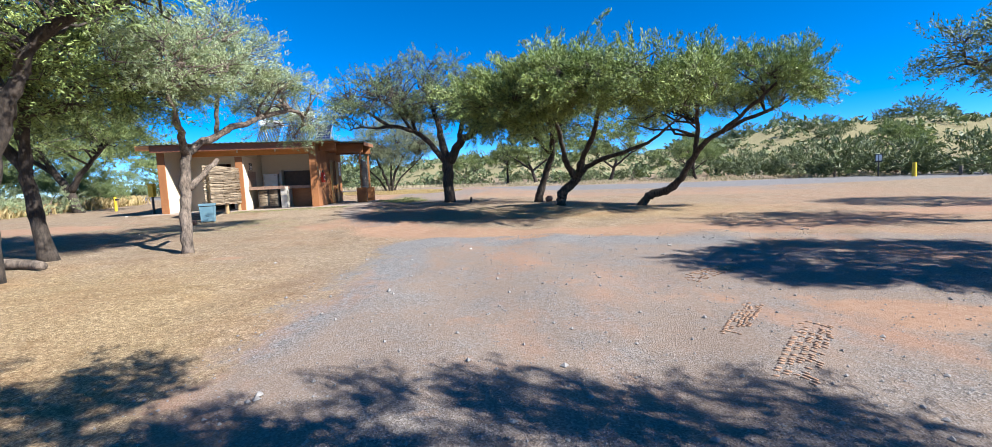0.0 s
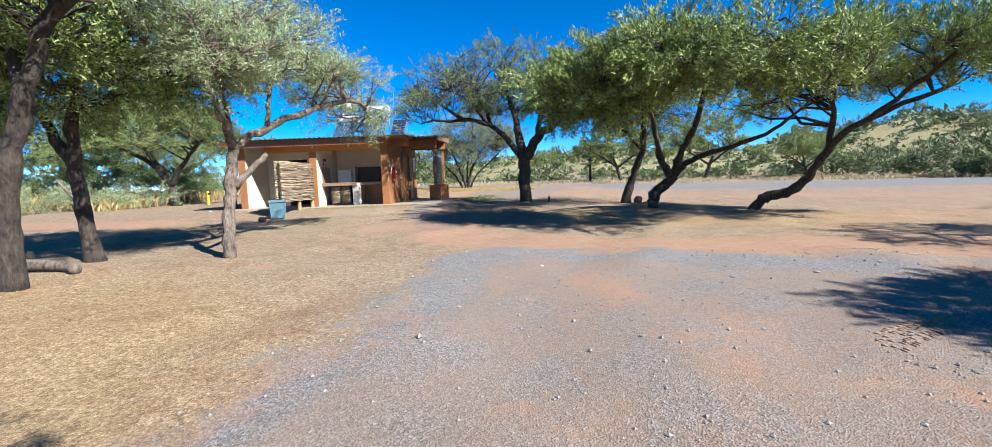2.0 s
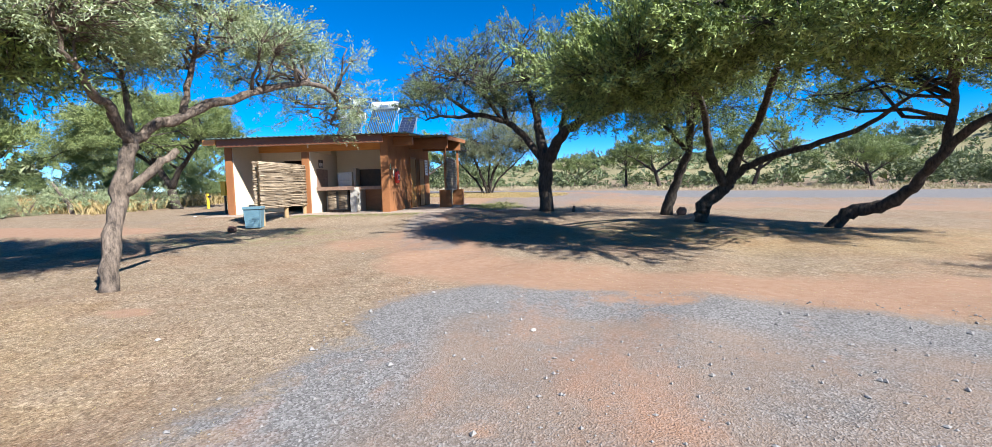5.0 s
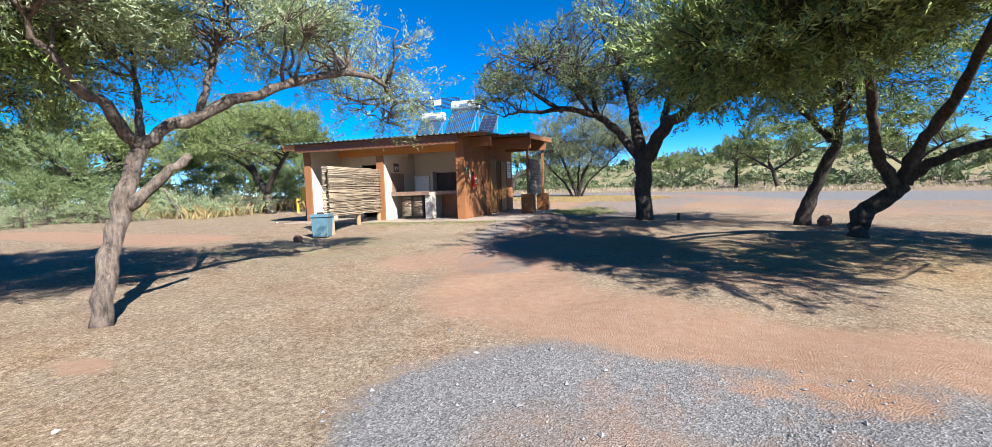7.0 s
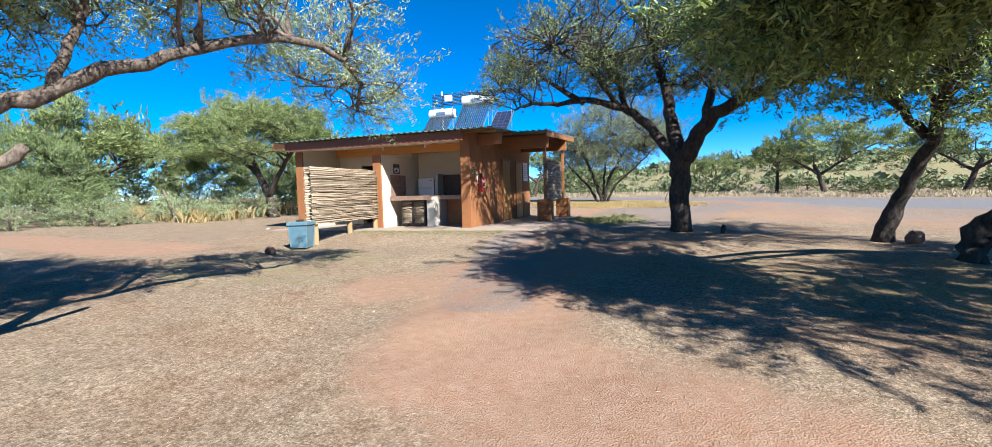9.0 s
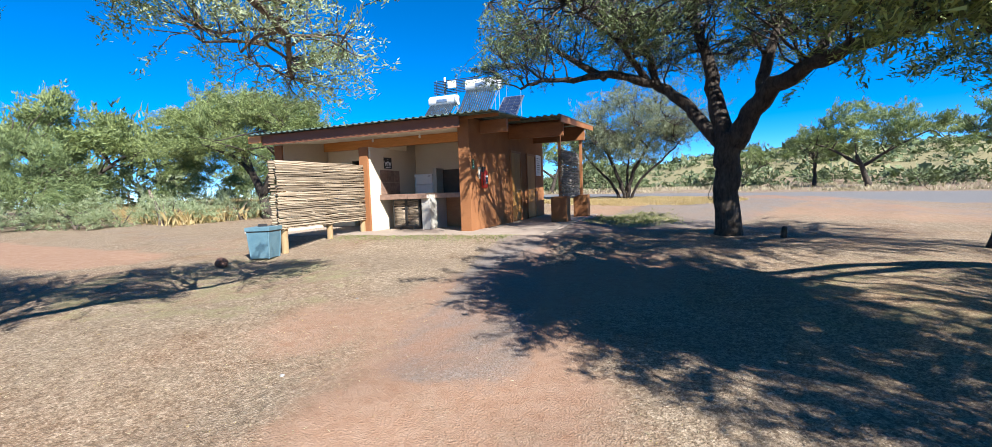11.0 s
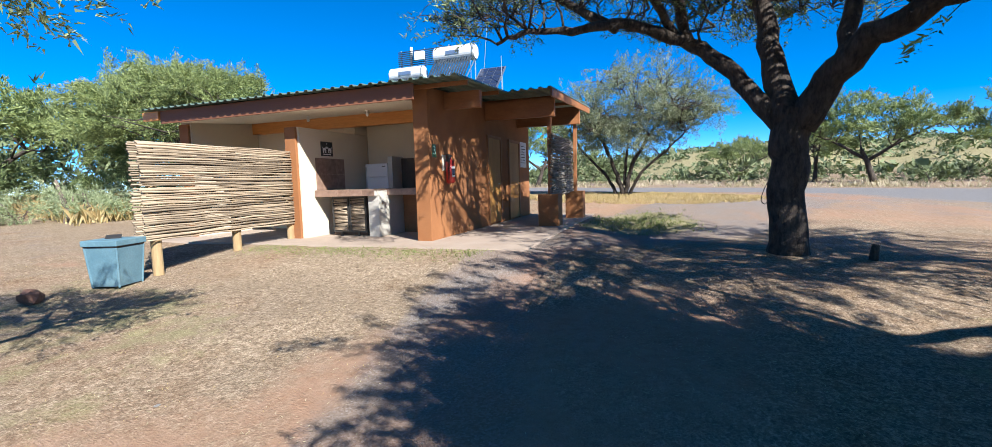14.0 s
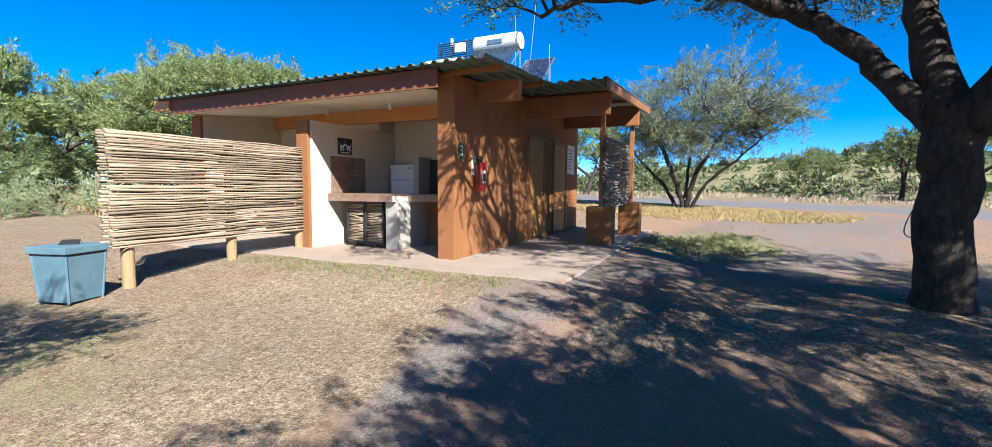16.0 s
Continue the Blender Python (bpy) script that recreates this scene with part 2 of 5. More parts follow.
M_ALU = surface("bare_aluminium", (0.55, 0.57, 0.58), (0.66, 0.67, 0.68), 6, 0.35, 50, 0.05, 0.001, metal=0.9)
M_DOOR = surface("stained_door", (0.36, 0.16, 0.04), (0.52, 0.26, 0.075), 3, 0.5, 40, 0.25, 0.002, stretch=(1, 1, 0.2))
M_FIGURE = surface("pale_green_paint", (0.45, 0.68, 0.52), (0.52, 0.75, 0.60), 4, 0.5, 40, 0.05, 0.001)
M_SIGN_GREEN = surface("dark_green_sign", (0.012, 0.060, 0.030), (0.020, 0.085, 0.042), 4, 0.5, 40, 0.05, 0.001)


# ---- shape helpers ----
def part(name, bm, mat, parent=None, label="", m=None, smooth=False):
    """Links a bmesh as one mesh object under a thing or a part."""
    me = bpy.data.meshes.new(name)
    bm.to_mesh(me)
    bm.free()
    me.materials.append(mat)
    if smooth:
        me.polygons.foreach_set("use_smooth", [True] * len(me.polygons))
    ob = new(name, me)
    ob.parent = parent
    if m is not None:
        ob.matrix_basis = m
    if label:
        ob["label"] = label
    return ob


def raw(name, verts, faces, mat, parent=None, label="", smooth=False):
    """Links vertex and face arrays as one mesh object."""
    me = bpy.data.meshes.new(name)
    me.from_pydata(np.asarray(verts, dtype=float).tolist(), [], faces if isinstance(faces, list) else faces.tolist())
    me.materials.append(mat)
    if smooth:
        me.polygons.foreach_set("use_smooth", [True] * len(me.polygons))
    ob = new(name, me)
    ob.parent = parent
    if label:
        ob["label"] = label
    return ob


def thing(name, m, label, category, group="", kind=""):
    ob = new(name)
    ob.empty_display_size = 0.1
    ob.matrix_basis = m
    return tagged(ob, label, category, group, kind)


def box(x0, x1, y0, y1, z0, z1, bevel=0.006, bm=None):
    b = bm or bmesh.new()
    got = bmesh.ops.create_cube(b, size=1, matrix=Matrix.Translation(((x0 + x1) / 2, (y0 + y1) / 2, (z0 + z1) / 2)) @ Matrix.Diagonal((x1 - x0, y1 - y0, z1 - z0, 1)))
    if bevel:
        edges = list({e for v in got["verts"] for e in v.link_edges})
        bmesh.ops.bevel(b, geom=edges, offset=bevel, segments=2, affect="EDGES", profile=0.6)
    return b


def rod(p0, p1, r0, r1=None, n=12, bm=None, bevel=0.0):
    b = bm or bmesh.new()
    p0, p1 = Vector(p0), Vector(p1)
    m = Matrix.Translation((p0 + p1) / 2) @ (p1 - p0).to_track_quat("Z", "Y").to_matrix().to_4x4()
    got = bmesh.ops.create_cone(b, cap_ends=True, segments=n, radius1=r0, radius2=r0 if r1 is None else r1, depth=(p1 - p0).length, matrix=m)
    if bevel:
        edges = [e for e in {e for v in got["verts"] for e in v.link_edges} if any(len(f.verts) > 4 for f in e.link_faces)]
        bmesh.ops.bevel(b, geom=edges, offset=bevel, segments=2, affect="EDGES")
    return b


def tube(points, radii, sides):
    """Vertices and faces of a tube along points."""
    P = np.asarray(points, float)
    T = np.gradient(P, axis=0)
    T /= np.linalg.norm(T, axis=1)[:, None] + 1e-9
    ref = np.array([0.0, 0.0, 1.0]) if abs(T[0][2]) < 0.8 else np.array([1.0, 0.0, 0.0])
    A = np.cross(T, ref)
    A /= np.linalg.norm(A, axis=1)[:, None] + 1e-9
    B = np.cross(T, A)
    ang = np.linspace(0, 2 * np.pi, sides, endpoint=False)
    V = P[:, None] + np.asarray(radii)[:, None, None] * (np.cos(ang)[None, :, None] * A[:, None] + np.sin(ang)[None, :, None] * B[:, None])
    k, F = len(P), []
    for i in range(k - 1):
        for j in range(sides):
            F.append((i * sides + j, i * sides + (j + 1) % sides, (i + 1) * sides + (j + 1) % sides, (i + 1) * sides + j))
    F.append(tuple(range(sides))[::-1])
    F.append(tuple((k - 1) * sides + j for j in range(sides)))
    return V.reshape(-1, 3), F


class Pile:
    """Collects tubes and leaves into one mesh."""
    def __init__(self):
        self.v, self.f, self.n = [], [], 0

    def add(self, V, F):
        self.v.append(V)
        self.f += [tuple(i + self.n for i in f) for f in F]
        self.n += len(V)


# ---- ground ----
def smooth_step(a, b, x):
    t = np.clip((x - a) / (b - a), 0, 1)
    return t * t * (3 - 2 * t)


rng_w = np.random.default_rng(4)
WAVES = [(rng_w.uniform(0, np.pi), rng_w.uniform(0.5, 4.0), rng_w.uniform(0, 6)) for k in range(26)]


def ripple(x, y):
    """Small unevenness of the trodden ground, none on the building's plot."""
    small = np.zeros_like(x)
    for ang, wl, phase in WAVES:
        small = small + 0.0035 * wl ** 0.6 * np.sin((x * np.cos(ang) + y * np.sin(ang)) * 2 * np.pi / wl + phase)
    plot = np.clip(0.5 + (1 - np.hypot((x + 10.5) / 6, (y - 24) / 6)) * 1.3, 0, 1)
    return small * np.clip(1 - np.hypot(x, y - 12) / 60, 0, 1) * np.clip(1.2 - plot, 0, 1)


def rise(x, y):
    """Height of the ground: a slight slope near, a low ridge far behind."""
    x, y = np.asarray(x, float), np.asarray(y, float)
    d = np.hypot(x, y)
    fade = 1 - smooth_step(45, 110, d)
    z = (-0.018 * x + 0.019 * y) * fade + (1 - fade) * 0.6
    az = np.degrees(np.arctan2(x, y))
    ridge = 9.5 + 5.0 * smooth_step(5, 45, az) + 1.6 * np.sin(az * 0.21 + 1) + 0.9 * np.sin(az * 0.63)
    sector = smooth_step(-30, -12, az) * (1 - smooth_step(80, 110, az))
    z = z + sector * ridge * smooth_step(75, 190, d)
    u = np.maximum(0, np.abs((x + 10.4) * 0.988 + (y - 22.9) * 0.156) - 4.55)
    v = np.maximum(0, np.abs(-(x + 10.6) * 0.156 + (y - 22.9) * 0.988) - 3.6)
    near_slab = 1 - smooth_step(0.0, 1.8, np.hypot(u, v))
    z = z + 0.20 * np.exp(-((x + 2.2) / 3.0) ** 2 - ((y - 21.8) / 2.6) ** 2) + 0.09 * np.exp(-((x - 2.6) / 2.5) ** 2 - ((y - 20.5) / 3.0) ** 2)
    z = z + 0.36 * smooth_step(24, 31, y) * (1 - smooth_step(36, 41, y)) * (1 - smooth_step(-1, 6, x)) * smooth_step(-22, -14, x)
    return z * (1 - near_slab) + 0.725 * near_slab + ripple(x, y)


def gz(x, y):
    return float(rise(x, y))


def axis(lo, hi, step, far, n):
    core = np.arange(lo, hi + 1e-6, step)
    grow = np.geomspace(step * 1.5, far, n)
    return np.concatenate([lo - grow[::-1], core, hi + grow])


def near(x, y, pts, width):
    """Mask: 1 on a polyline, falling through 0.5 at width."""
    best = np.full(x.shape, 1e9)
    for (ax, ay), (bx, by) in zip(pts, pts[1:]):
        dx, dy = bx - ax, by - ay
        t = np.clip(((x - ax) * dx + (y - ay) * dy) / (dx * dx + dy * dy), 0, 1)
        best = np.minimum(best, np.hypot(x - ax - t * dx, y - ay - t * dy))
    return np.clip(0.5 + (width - best) / (width * 0.9), 0, 1)


def blob(x, y, cx, cy, rx, ry):
    return np.clip(0.5 + (1 - np.hypot((x - cx) / rx, (y - cy) / ry)) * 1.3, 0, 1)


def build_ground():
    xs, ys = axis(-13, 11, 0.15, 1600, 46), axis(-3, 26, 0.15, 1600, 46)
    X, Y = np.meshgrid(xs, ys)
    Z = rise(X, Y)
    ny, nx = X.shape
    idx = np.arange(nx * ny).reshape(ny, nx)
    F = np.stack([idx[:-1, :-1], idx[:-1, 1:], idx[1:, 1:], idx[1:, :-1]], -1).reshape(-1, 4)
    ob = raw("ground", np.stack([X, Y, Z], -1).reshape(-1, 3), F, M_GROUND, smooth=True)
    tagged(ob, "dry straw-littered soil with grey gravel and red sand", "ground", kind="structure")
    x, y = X.ravel(), Y.ravel()
    gravel = np.maximum.reduce([
        near(x, y, [(1.4, -6), (1.2, 4), (1.3, 7.4)], 3.5), near(x, y, [(-1.1, 9.6), (2.2, 9.5)], 1.35), near(x, y, [(0.9, 7.2), (5, 7.5), (11, 6)], 3.0),
        near(x, y, [(-80, 47), (-20, 43), (0, 42), (20, 41), (60, 52), (120, 70)], 6.0),
        0.66 * near(x, y, [(-3.6, 14.2), (-4.3, 16.0), (-5.3, 18.2), (-5.6, 19.6), (-5.2, 23)], 0.85), near(x, y, [(-5, 24), (-2, 32), (3, 38)], 2.2), 0.5 * near(x, y, [(-3, 32), (6, 31.5), (20, 32)], 5.0),
        0.42 * near(x, y, [(-13, 17.4), (-20, 18.5), (-30, 20)], 1.0)])
    sand = np.maximum.reduce([
        0.74 * near(x, y, [(-4.5, 16.5), (-2.6, 12.3), (1, 11.2), (8, 11.8), (18, 16)], 1.35), 0.5 * near(x, y, [(10, 13), (18, 22), (20, 32)], 6.5),
        0.6 * near(x, y, [(-6, 29.5), (2, 29.5), (14, 28)], 3.6), near(x, y, [(-13.5, 15.2), (-20, 14.6), (-34, 12)], 1.1),
        0.66 * blob(x, y, -3.4, 17.6, 1.5, 2.4), 0.62 * blob(x, y, -5.3, 14.4, 1.1, 1.2), 0.7 * blob(x, y, -5.1, 8.85, 0.4, 0.25), near(x, y, [(5, -2), (5.5, 5)], 2.6)])
    patches = np.maximum.reduce([blob(x, y, a, b, c, d) for a, b, c, d in ((1.7, 9.0, 0.6, 0.3), (-0.5, 7.4, 0.35, 0.2), (0.9, 6.2, 0.5, 0.35), (2.4, 7.0, 0.9, 0.3), (-0.2, 4.6, 0.6, 0.4), (0.6, 10.4, 0.7, 0.35), (3.4, 4.6, 1.3, 0.7), (1.6, 4.2, 0.7, 0.3), (-1.2, 9.6, 0.4, 0.3), (0.9, 2.9, 1.9, 0.55), (2.4, 5.3, 1.6, 0.4), (-0.2, 3.6, 0.9, 0.35), (3.9, 6.3, 1.4, 0.4))])
    gravel = np.clip(gravel - patches * 0.42, 0, 1)
    sand = np.maximum(sand, patches)
    green = np.maximum.reduce([near(x, y, [(-10.4, 18.9), (-8.2, 19.2), (-6.6, 19.4)], 0.33) * 0.35, blob(x, y, -5.0, 25.6, 1.4, 2.2) * 0.85,
                               blob(x, y, 16, 11, 3.0, 1.6) * 0.9, near(x, y, [(-60, 34), (-30, 22), (-32, 15)], 1.0) * 0.7, blob(x, y, -9.0, 15.0, 3.6, 3.0) * 0.46, blob(x, y, 1.5, 18.0, 4.0, 3.0) * 0.45, 0.62 * smooth_step(70, 110, np.hypot(x, y))])
    gold = np.maximum(0.9 * blob(x, y, -6.5, 3.5, 4.6, 5.0), 0.7 * blob(x, y, 5.0, 17.0, 7.0, 3.0))
    clean = near(x, y, [(-2.4, 4.2), (-2.0, 6.0), (-1.7, 7.8), (-2.0, 9.5), (-1.4, 10.3), (1.0, 10.3), (4.5, 9.6)], 0.6)
    road = near(x, y, [(-80, 47), (-20, 43), (0, 42), (20, 41), (60, 52), (120, 70)], 5.6)
    for key, val in (("road", road), ("clean", clean), ("gold", gold), ("gravel", gravel), ("sand", sand), ("green", green)):
        ob.data.attributes.new(key, "FLOAT", "POINT").data.foreach_set("value", val.astype(np.float32))
    return ob


build_ground()


# ---- trees ----
def bend(a, b, rng, sag=0.12, n=5):
    """A slightly crooked way from a to b."""
    a, b = np.asarray(a, float), np.asarray(b, float)
    t = np.linspace(0, 1, n)[:, None]
    L = np.linalg.norm(b - a)
    P = a + (b - a) * t
    w = rng.normal(0, sag * L * 0.35, (n, 3))
    w[0] = w[-1] = 0
    return P + w + np.array([0, 0, 1]) * (np.sin(t * np.pi) * L * sag * 0.4)


def curve_through(pts, n=4):
    """Catmull-Rom points through a polyline."""
    P = np.asarray(pts, float)
    Q = np.vstack([2 * P[0] - P[1], P, 2 * P[-1] - P[-2]])
    out = []
    for i in range(1, len(Q) - 2):
        for s in np.linspace(0, 1, n, endpoint=False):
            a, b, c, d = Q[i - 1], Q[i], Q[i + 1], Q[i + 2]
            out.append(0.5 * (2 * b + (c - a) * s + (2 * a - 5 * b + 4 * c - d) * s * s + (3 * b - a - 3 * c + d) * s ** 3))
    out.append(P[-1])
    return np.array(out)


def leaves(tips, ways, rng, per, size, spread, up=0.4, narrow=0.27):
    """Small diamond leaves in sprays along the last twigs."""
    n = len(tips) * per
    base = np.repeat(tips, per, 0)
    way = np.repeat(ways, per, 0)
    s = rng.uniform(-0.25, 1.0, n)[:, None]
    pos = base + way * s * spread * 2.0 + rng.normal(0, spread * 0.20, (n, 3))
    d = way * 0.9 + rng.normal(0, 0.55, (n, 3)) + np.array([0, 0, up])
    d /= np.linalg.norm(d, axis=1)[:, None]
    side = np.cross(d, rng.normal(0, 1, (n, 3)))
    side /= np.linalg.norm(side, axis=1)[:, None] + 1e-9
    L = (size * rng.uniform(0.6, 1.4, n))[:, None]
    V = np.stack([pos + side * L * narrow * 0.5, pos - side * L * narrow * 0.5, pos + d * L], 1).reshape(-1, 3)
    return V, np.arange(n * 3).reshape(n, 3)


def tree(name, base, limbs, blobs, seed, bark, leaf, label, boughs=30, twigs=420, per=60, size=0.10, spread=0.22, up=0.4, hollow=0.55, category="tree", group="", thick=0.035, clump=0.0, flock=14, show_twigs=True):
    """A tree: limbs are (points, first radius, last radius) from the base; blobs are the crown's (centre, radii)."""
    rng = np.random.default_rng(seed)
    ob = thing(name, Matrix.Translation((base[0], base[1], gz(base[0], base[1]))), label, category, group)
    wood, thin = Pile(), Pile()
    nodes, rad = [], []
    for k, (pts, r0, r1) in enumerate(limbs):
        P = curve_through(pts, 5)
        r = np.linspace(r0, r1, len(P)) * (1 + rng.normal(0, 0.03 if r0 > 0.2 else 0.07, len(P)))
        P[1:-1] += rng.normal(0, 0.02 if r0 > 0.2 else (0.12 if r0 > 0.11 else 0.22) * r0, (len(P) - 2, 3))
        if pts[0][2] <= 0.02:
            r[0] *= 1.3
            P[0][2] -= 0.15
        raw("trunk" if pts[0][2] <= 0.02 else "limb", *tube(P, r, 12 if r0 > 0.12 else 8), bark, ob, smooth=True)
        skip = len(P) // 3
        nodes += list(P[skip:])
        rad += list(r[skip:])
    vol = np.array([b[1][0] * b[1][1] * b[1][2] for b in blobs])
    def sample(n, lo):
        out = []
        for i in rng.choice(len(blobs), n, p=vol / vol.sum()):
            c, r = blobs[i]
            d = rng.normal(0, 1, 3)
            d /= np.linalg.norm(d)
            if d[2] < 0:
                d[2] *= 0.55
            out.append(np.array(c) + d * np.array(r) * rng.uniform(lo, 1.0) ** 0.6)
        return np.array(out)
    def grow(targets, r_end, sides, scale, pile, keep):
        N, R = np.array(nodes), np.array(rad)
        for t in targets:
            d = np.linalg.norm(N - t, axis=1) + 0.5 * np.maximum(0, N[:, 2] - t[2])
            i = int(np.argmin(d + rng.uniform(0, 0.25, len(d))))
            P = bend(N[i], t, rng, 0.16, 5 if keep else 4)
            r0 = min(R[i] * 0.7, scale * (0.5 + 0.35 * np.linalg.norm(N[i] - t)))
            r = np.linspace(r0, r_end, len(P))
            pile.add(*tube(P, r, sides))
            if keep:
                nodes.extend(P[1:])
                rad.extend(r[1:])
            ways.append(P[-1] - P[-2])
    ways = []
    grow(sample(boughs, 0.35), 0.012, 6 if boughs > 20 else 3, thick, wood, True)
    ways = []
    tips = sample(twigs, hollow)
    if clump:
        heads = sample(max(8, twigs // flock), hollow)
        pick = rng.integers(len(heads), size=twigs)
        tips = heads[pick] + rng.normal(0, clump, (twigs, 3)) * np.array([1.0, 1.0, 0.6])
    grow(tips, 0.0055, 3, 0.015, thin, False)
    ways = np.array(ways)
    ways /= np.linalg.norm(ways, axis=1)[:, None] + 1e-9
    tagged(raw("bough_growth", np.vstack(wood.v), wood.f, bark, ob, smooth=True), kind="stuff")
    if show_twigs:
        tagged(raw("twig_growth", np.vstack(thin.v), thin.f, bark, ob), kind="stuff")
    V, F = leaves(tips, ways, rng, per, size, spread, up)
    raw("crown", V, F, leaf, ob)
    return ob


# the big dark thorn tree beside the building
tree("thorn_tree", (-2.03, 21.72), [
    ([(0, 0, 0), (-0.02, 0, 0.9), (0.0, 0, 1.5), (0.03, 0.02, 2.1)], 0.24, 0.25),
    ([(-0.05, 0, 1.75), (-0.55, 0.1, 2.45), (-1.05, 0.15, 3.0), (-1.5, 0.1, 3.3), (-2.2, -0.7, 3.48), (-2.85, -1.1, 3.38), (-3.5, -1.3, 3.42), (-4.0, -1.4, 3.3)], 0.15, 0.025),
    ([(-0.05, 0, 1.9), (-0.25, 0.2, 2.9), (-0.45, 0.3, 3.9), (-0.9, 0.4, 5.2)], 0.21, 0.06),
    ([(0.1, 0, 1.85), (0.5, -0.2, 2.55), (1.1, -0.6, 2.95), (1.9, -1.0, 3.2), (3.0, -1.6, 3.35), (4.2, -2.0, 3.6)], 0.22, 0.05),
    ([(0.55, -0.25, 2.6), (0.75, 0.2, 3.7), (1.1, 0.6, 4.9)], 0.13, 0.05),
    ([(-1.4, 0.1, 3.25), (-1.7, 0.1, 4.2), (-2.5, 0.0, 5.0), (-3.4, -0.4, 5.5)], 0.1, 0.035),
    ([(1.3, -0.7, 3.05), (1.9, -0.5, 3.9), (2.6, -0.5, 4.7)], 0.1, 0.04),
    ([(-2.3, -0.75, 3.4), (-3.3, -0.6, 4.1), (-4.2, -0.6, 4.7)], 0.08, 0.03),
    ([(-1.6, 0.0, 3.4), (-1.9, -1.2, 4.0), (-2.4, -2.6, 4.4)], 0.08, 0.03)],
    [((-0.9, 0.1, 5.4), (2.3, 2.2, 1.3)), ((-3.6, -0.8, 4.7), (1.6, 1.7, 1.0)), ((1.9, -0.6, 4.6), (1.9, 2.0, 1.0)), ((-3.9, -1.4, 3.7), (0.9, 1.0, 0.45)), ((-4.5, -0.9, 4.1), (0.9, 1.0, 0.7)), ((-2.2, -1.3, 4.3), (1.5, 1.3, 0.7)), ((-3.0, -0.4, 5.6), (1.4, 1.3, 0.6)), ((-2.5, -2.9, 4.3), (1.5, 1.2, 0.7)), ((1.4, -1.8, 4.3), (2.1, 1.4, 0.8)), ((-0.4, -0.4, 4.1), (1.7, 1.2, 0.7)), ((2.9, -1.5, 4.0), (1.5, 1.1, 0.5)), ((-2.0, -0.6, 3.9), (1.5, 1.0, 0.4)), ((-1.0, 1.5, 4.3), (2.3, 1.5, 0.8)), ((1.9, 1.4, 4.2), (2.3, 1.5, 0.8)), ((3.9, -0.8, 4.0), (1.6, 1.5, 0.6))],
    11, M_BARK_DARK, M_LEAF_DARK, "large dark-barked thorn tree with spreading limbs", boughs=480, twigs=3600, per=26, size=0.07, spread=0.14, thick=0.026, clump=0.23, flock=15)
# twin-stemmed acacias, their crowns reaching far forward
tree("acacia_tree", (2.1, 22.0), [
    ([(0, 0, 0), (0.2, -0.2, 0.8), (0.5, -0.5, 1.7), (0.6, -1.2, 2.6), (0.4, -2.2, 3.4), (0.3, -3.6, 4.0)], 0.19, 0.06),
    ([(0.5, -0.8, 2.2), (-0.3, -1.4, 3.0), (-1.2, -2.0, 3.7)], 0.10, 0.04)],
    [((0.4, -2.4, 4.2), (2.5, 2.3, 1.1)), ((-1.1, -2.2, 3.7), (1.5, 1.6, 0.8)), ((1.4, 0.2, 4.2), (1.8, 1.5, 0.8)), ((0.3, -1.8, 3.2), (1.9, 1.6, 0.6))],
    12, M_BARK_DARK, M_LEAF, "leaning acacia tree with a dense green crown", boughs=60, twigs=900, per=66, size=0.09, spread=0.24, hollow=0.35, clump=0.42, flock=9)
tree("acacia_tree", (2.8, 19.5), [
    ([(0, 0, 0), (0.05, 0, 0.45), (0.4, -0.1, 0.8), (0.75, -0.2, 1.15)], 0.2, 0.17),
    ([(0.6, -0.15, 1.05), (0.25, -0.5, 1.6), (0.0, -1.0, 2.2), (-0.3, -2.0, 2.9), (-0.9, -3.2, 3.4), (-2.4, -4.4, 3.4)], 0.14, 0.04),
    ([(0.7, -0.2, 1.15), (0.85, -0.6, 1.9), (1.15, -1.2, 2.7), (1.1, -2.6, 3.7), (0.8, -4.2, 4.5)], 0.15, 0.05),
    ([(0.75, -0.2, 1.2), (1.3, -0.6, 1.7), (2.1, -1.2, 1.95), (3.0, -2.0, 2.3), (3.6, -3.0, 2.9)], 0.12, 0.04)],
    [((-0.7, -4.7, 4.0), (2.0, 1.7, 1.0)), ((-2.6, -4.4, 3.3), (1.1, 1.2, 0.6)), ((1.9, -4.6, 3.6), (0.9, 1.0, 0.5)), ((-1.5, -4.7, 3.4), (1.7, 1.3, 0.5)), ((-3.0, -2.0, 4.0), (1.2, 0.8, 0.6)), ((-3.1, -3.4, 3.9), (1.0, 0.9, 0.55)),
     ((-1.2, -6.1, 3.7), (0.8, 0.8, 0.45)), ((1.7, -3.2, 3.6), (0.7, 0.6, 0.35)), ((0.9, -6.3, 3.7), (1.3, 1.0, 0.5)), ((2.5, -6.1, 3.6), (1.0, 0.8, 0.4)), ((2.9, -7.3, 3.6), (0.8, 0.6, 0.3)), ((0.6, -7.7, 3.6), (0.8, 0.5, 0.3))],
    13, M_BARK_DARK, M_LEAF, "crooked acacia tree with a wide green crown", boughs=110, twigs=2250, per=84, size=0.098, spread=0.24, hollow=0.35, clump=0.38, flock=12)
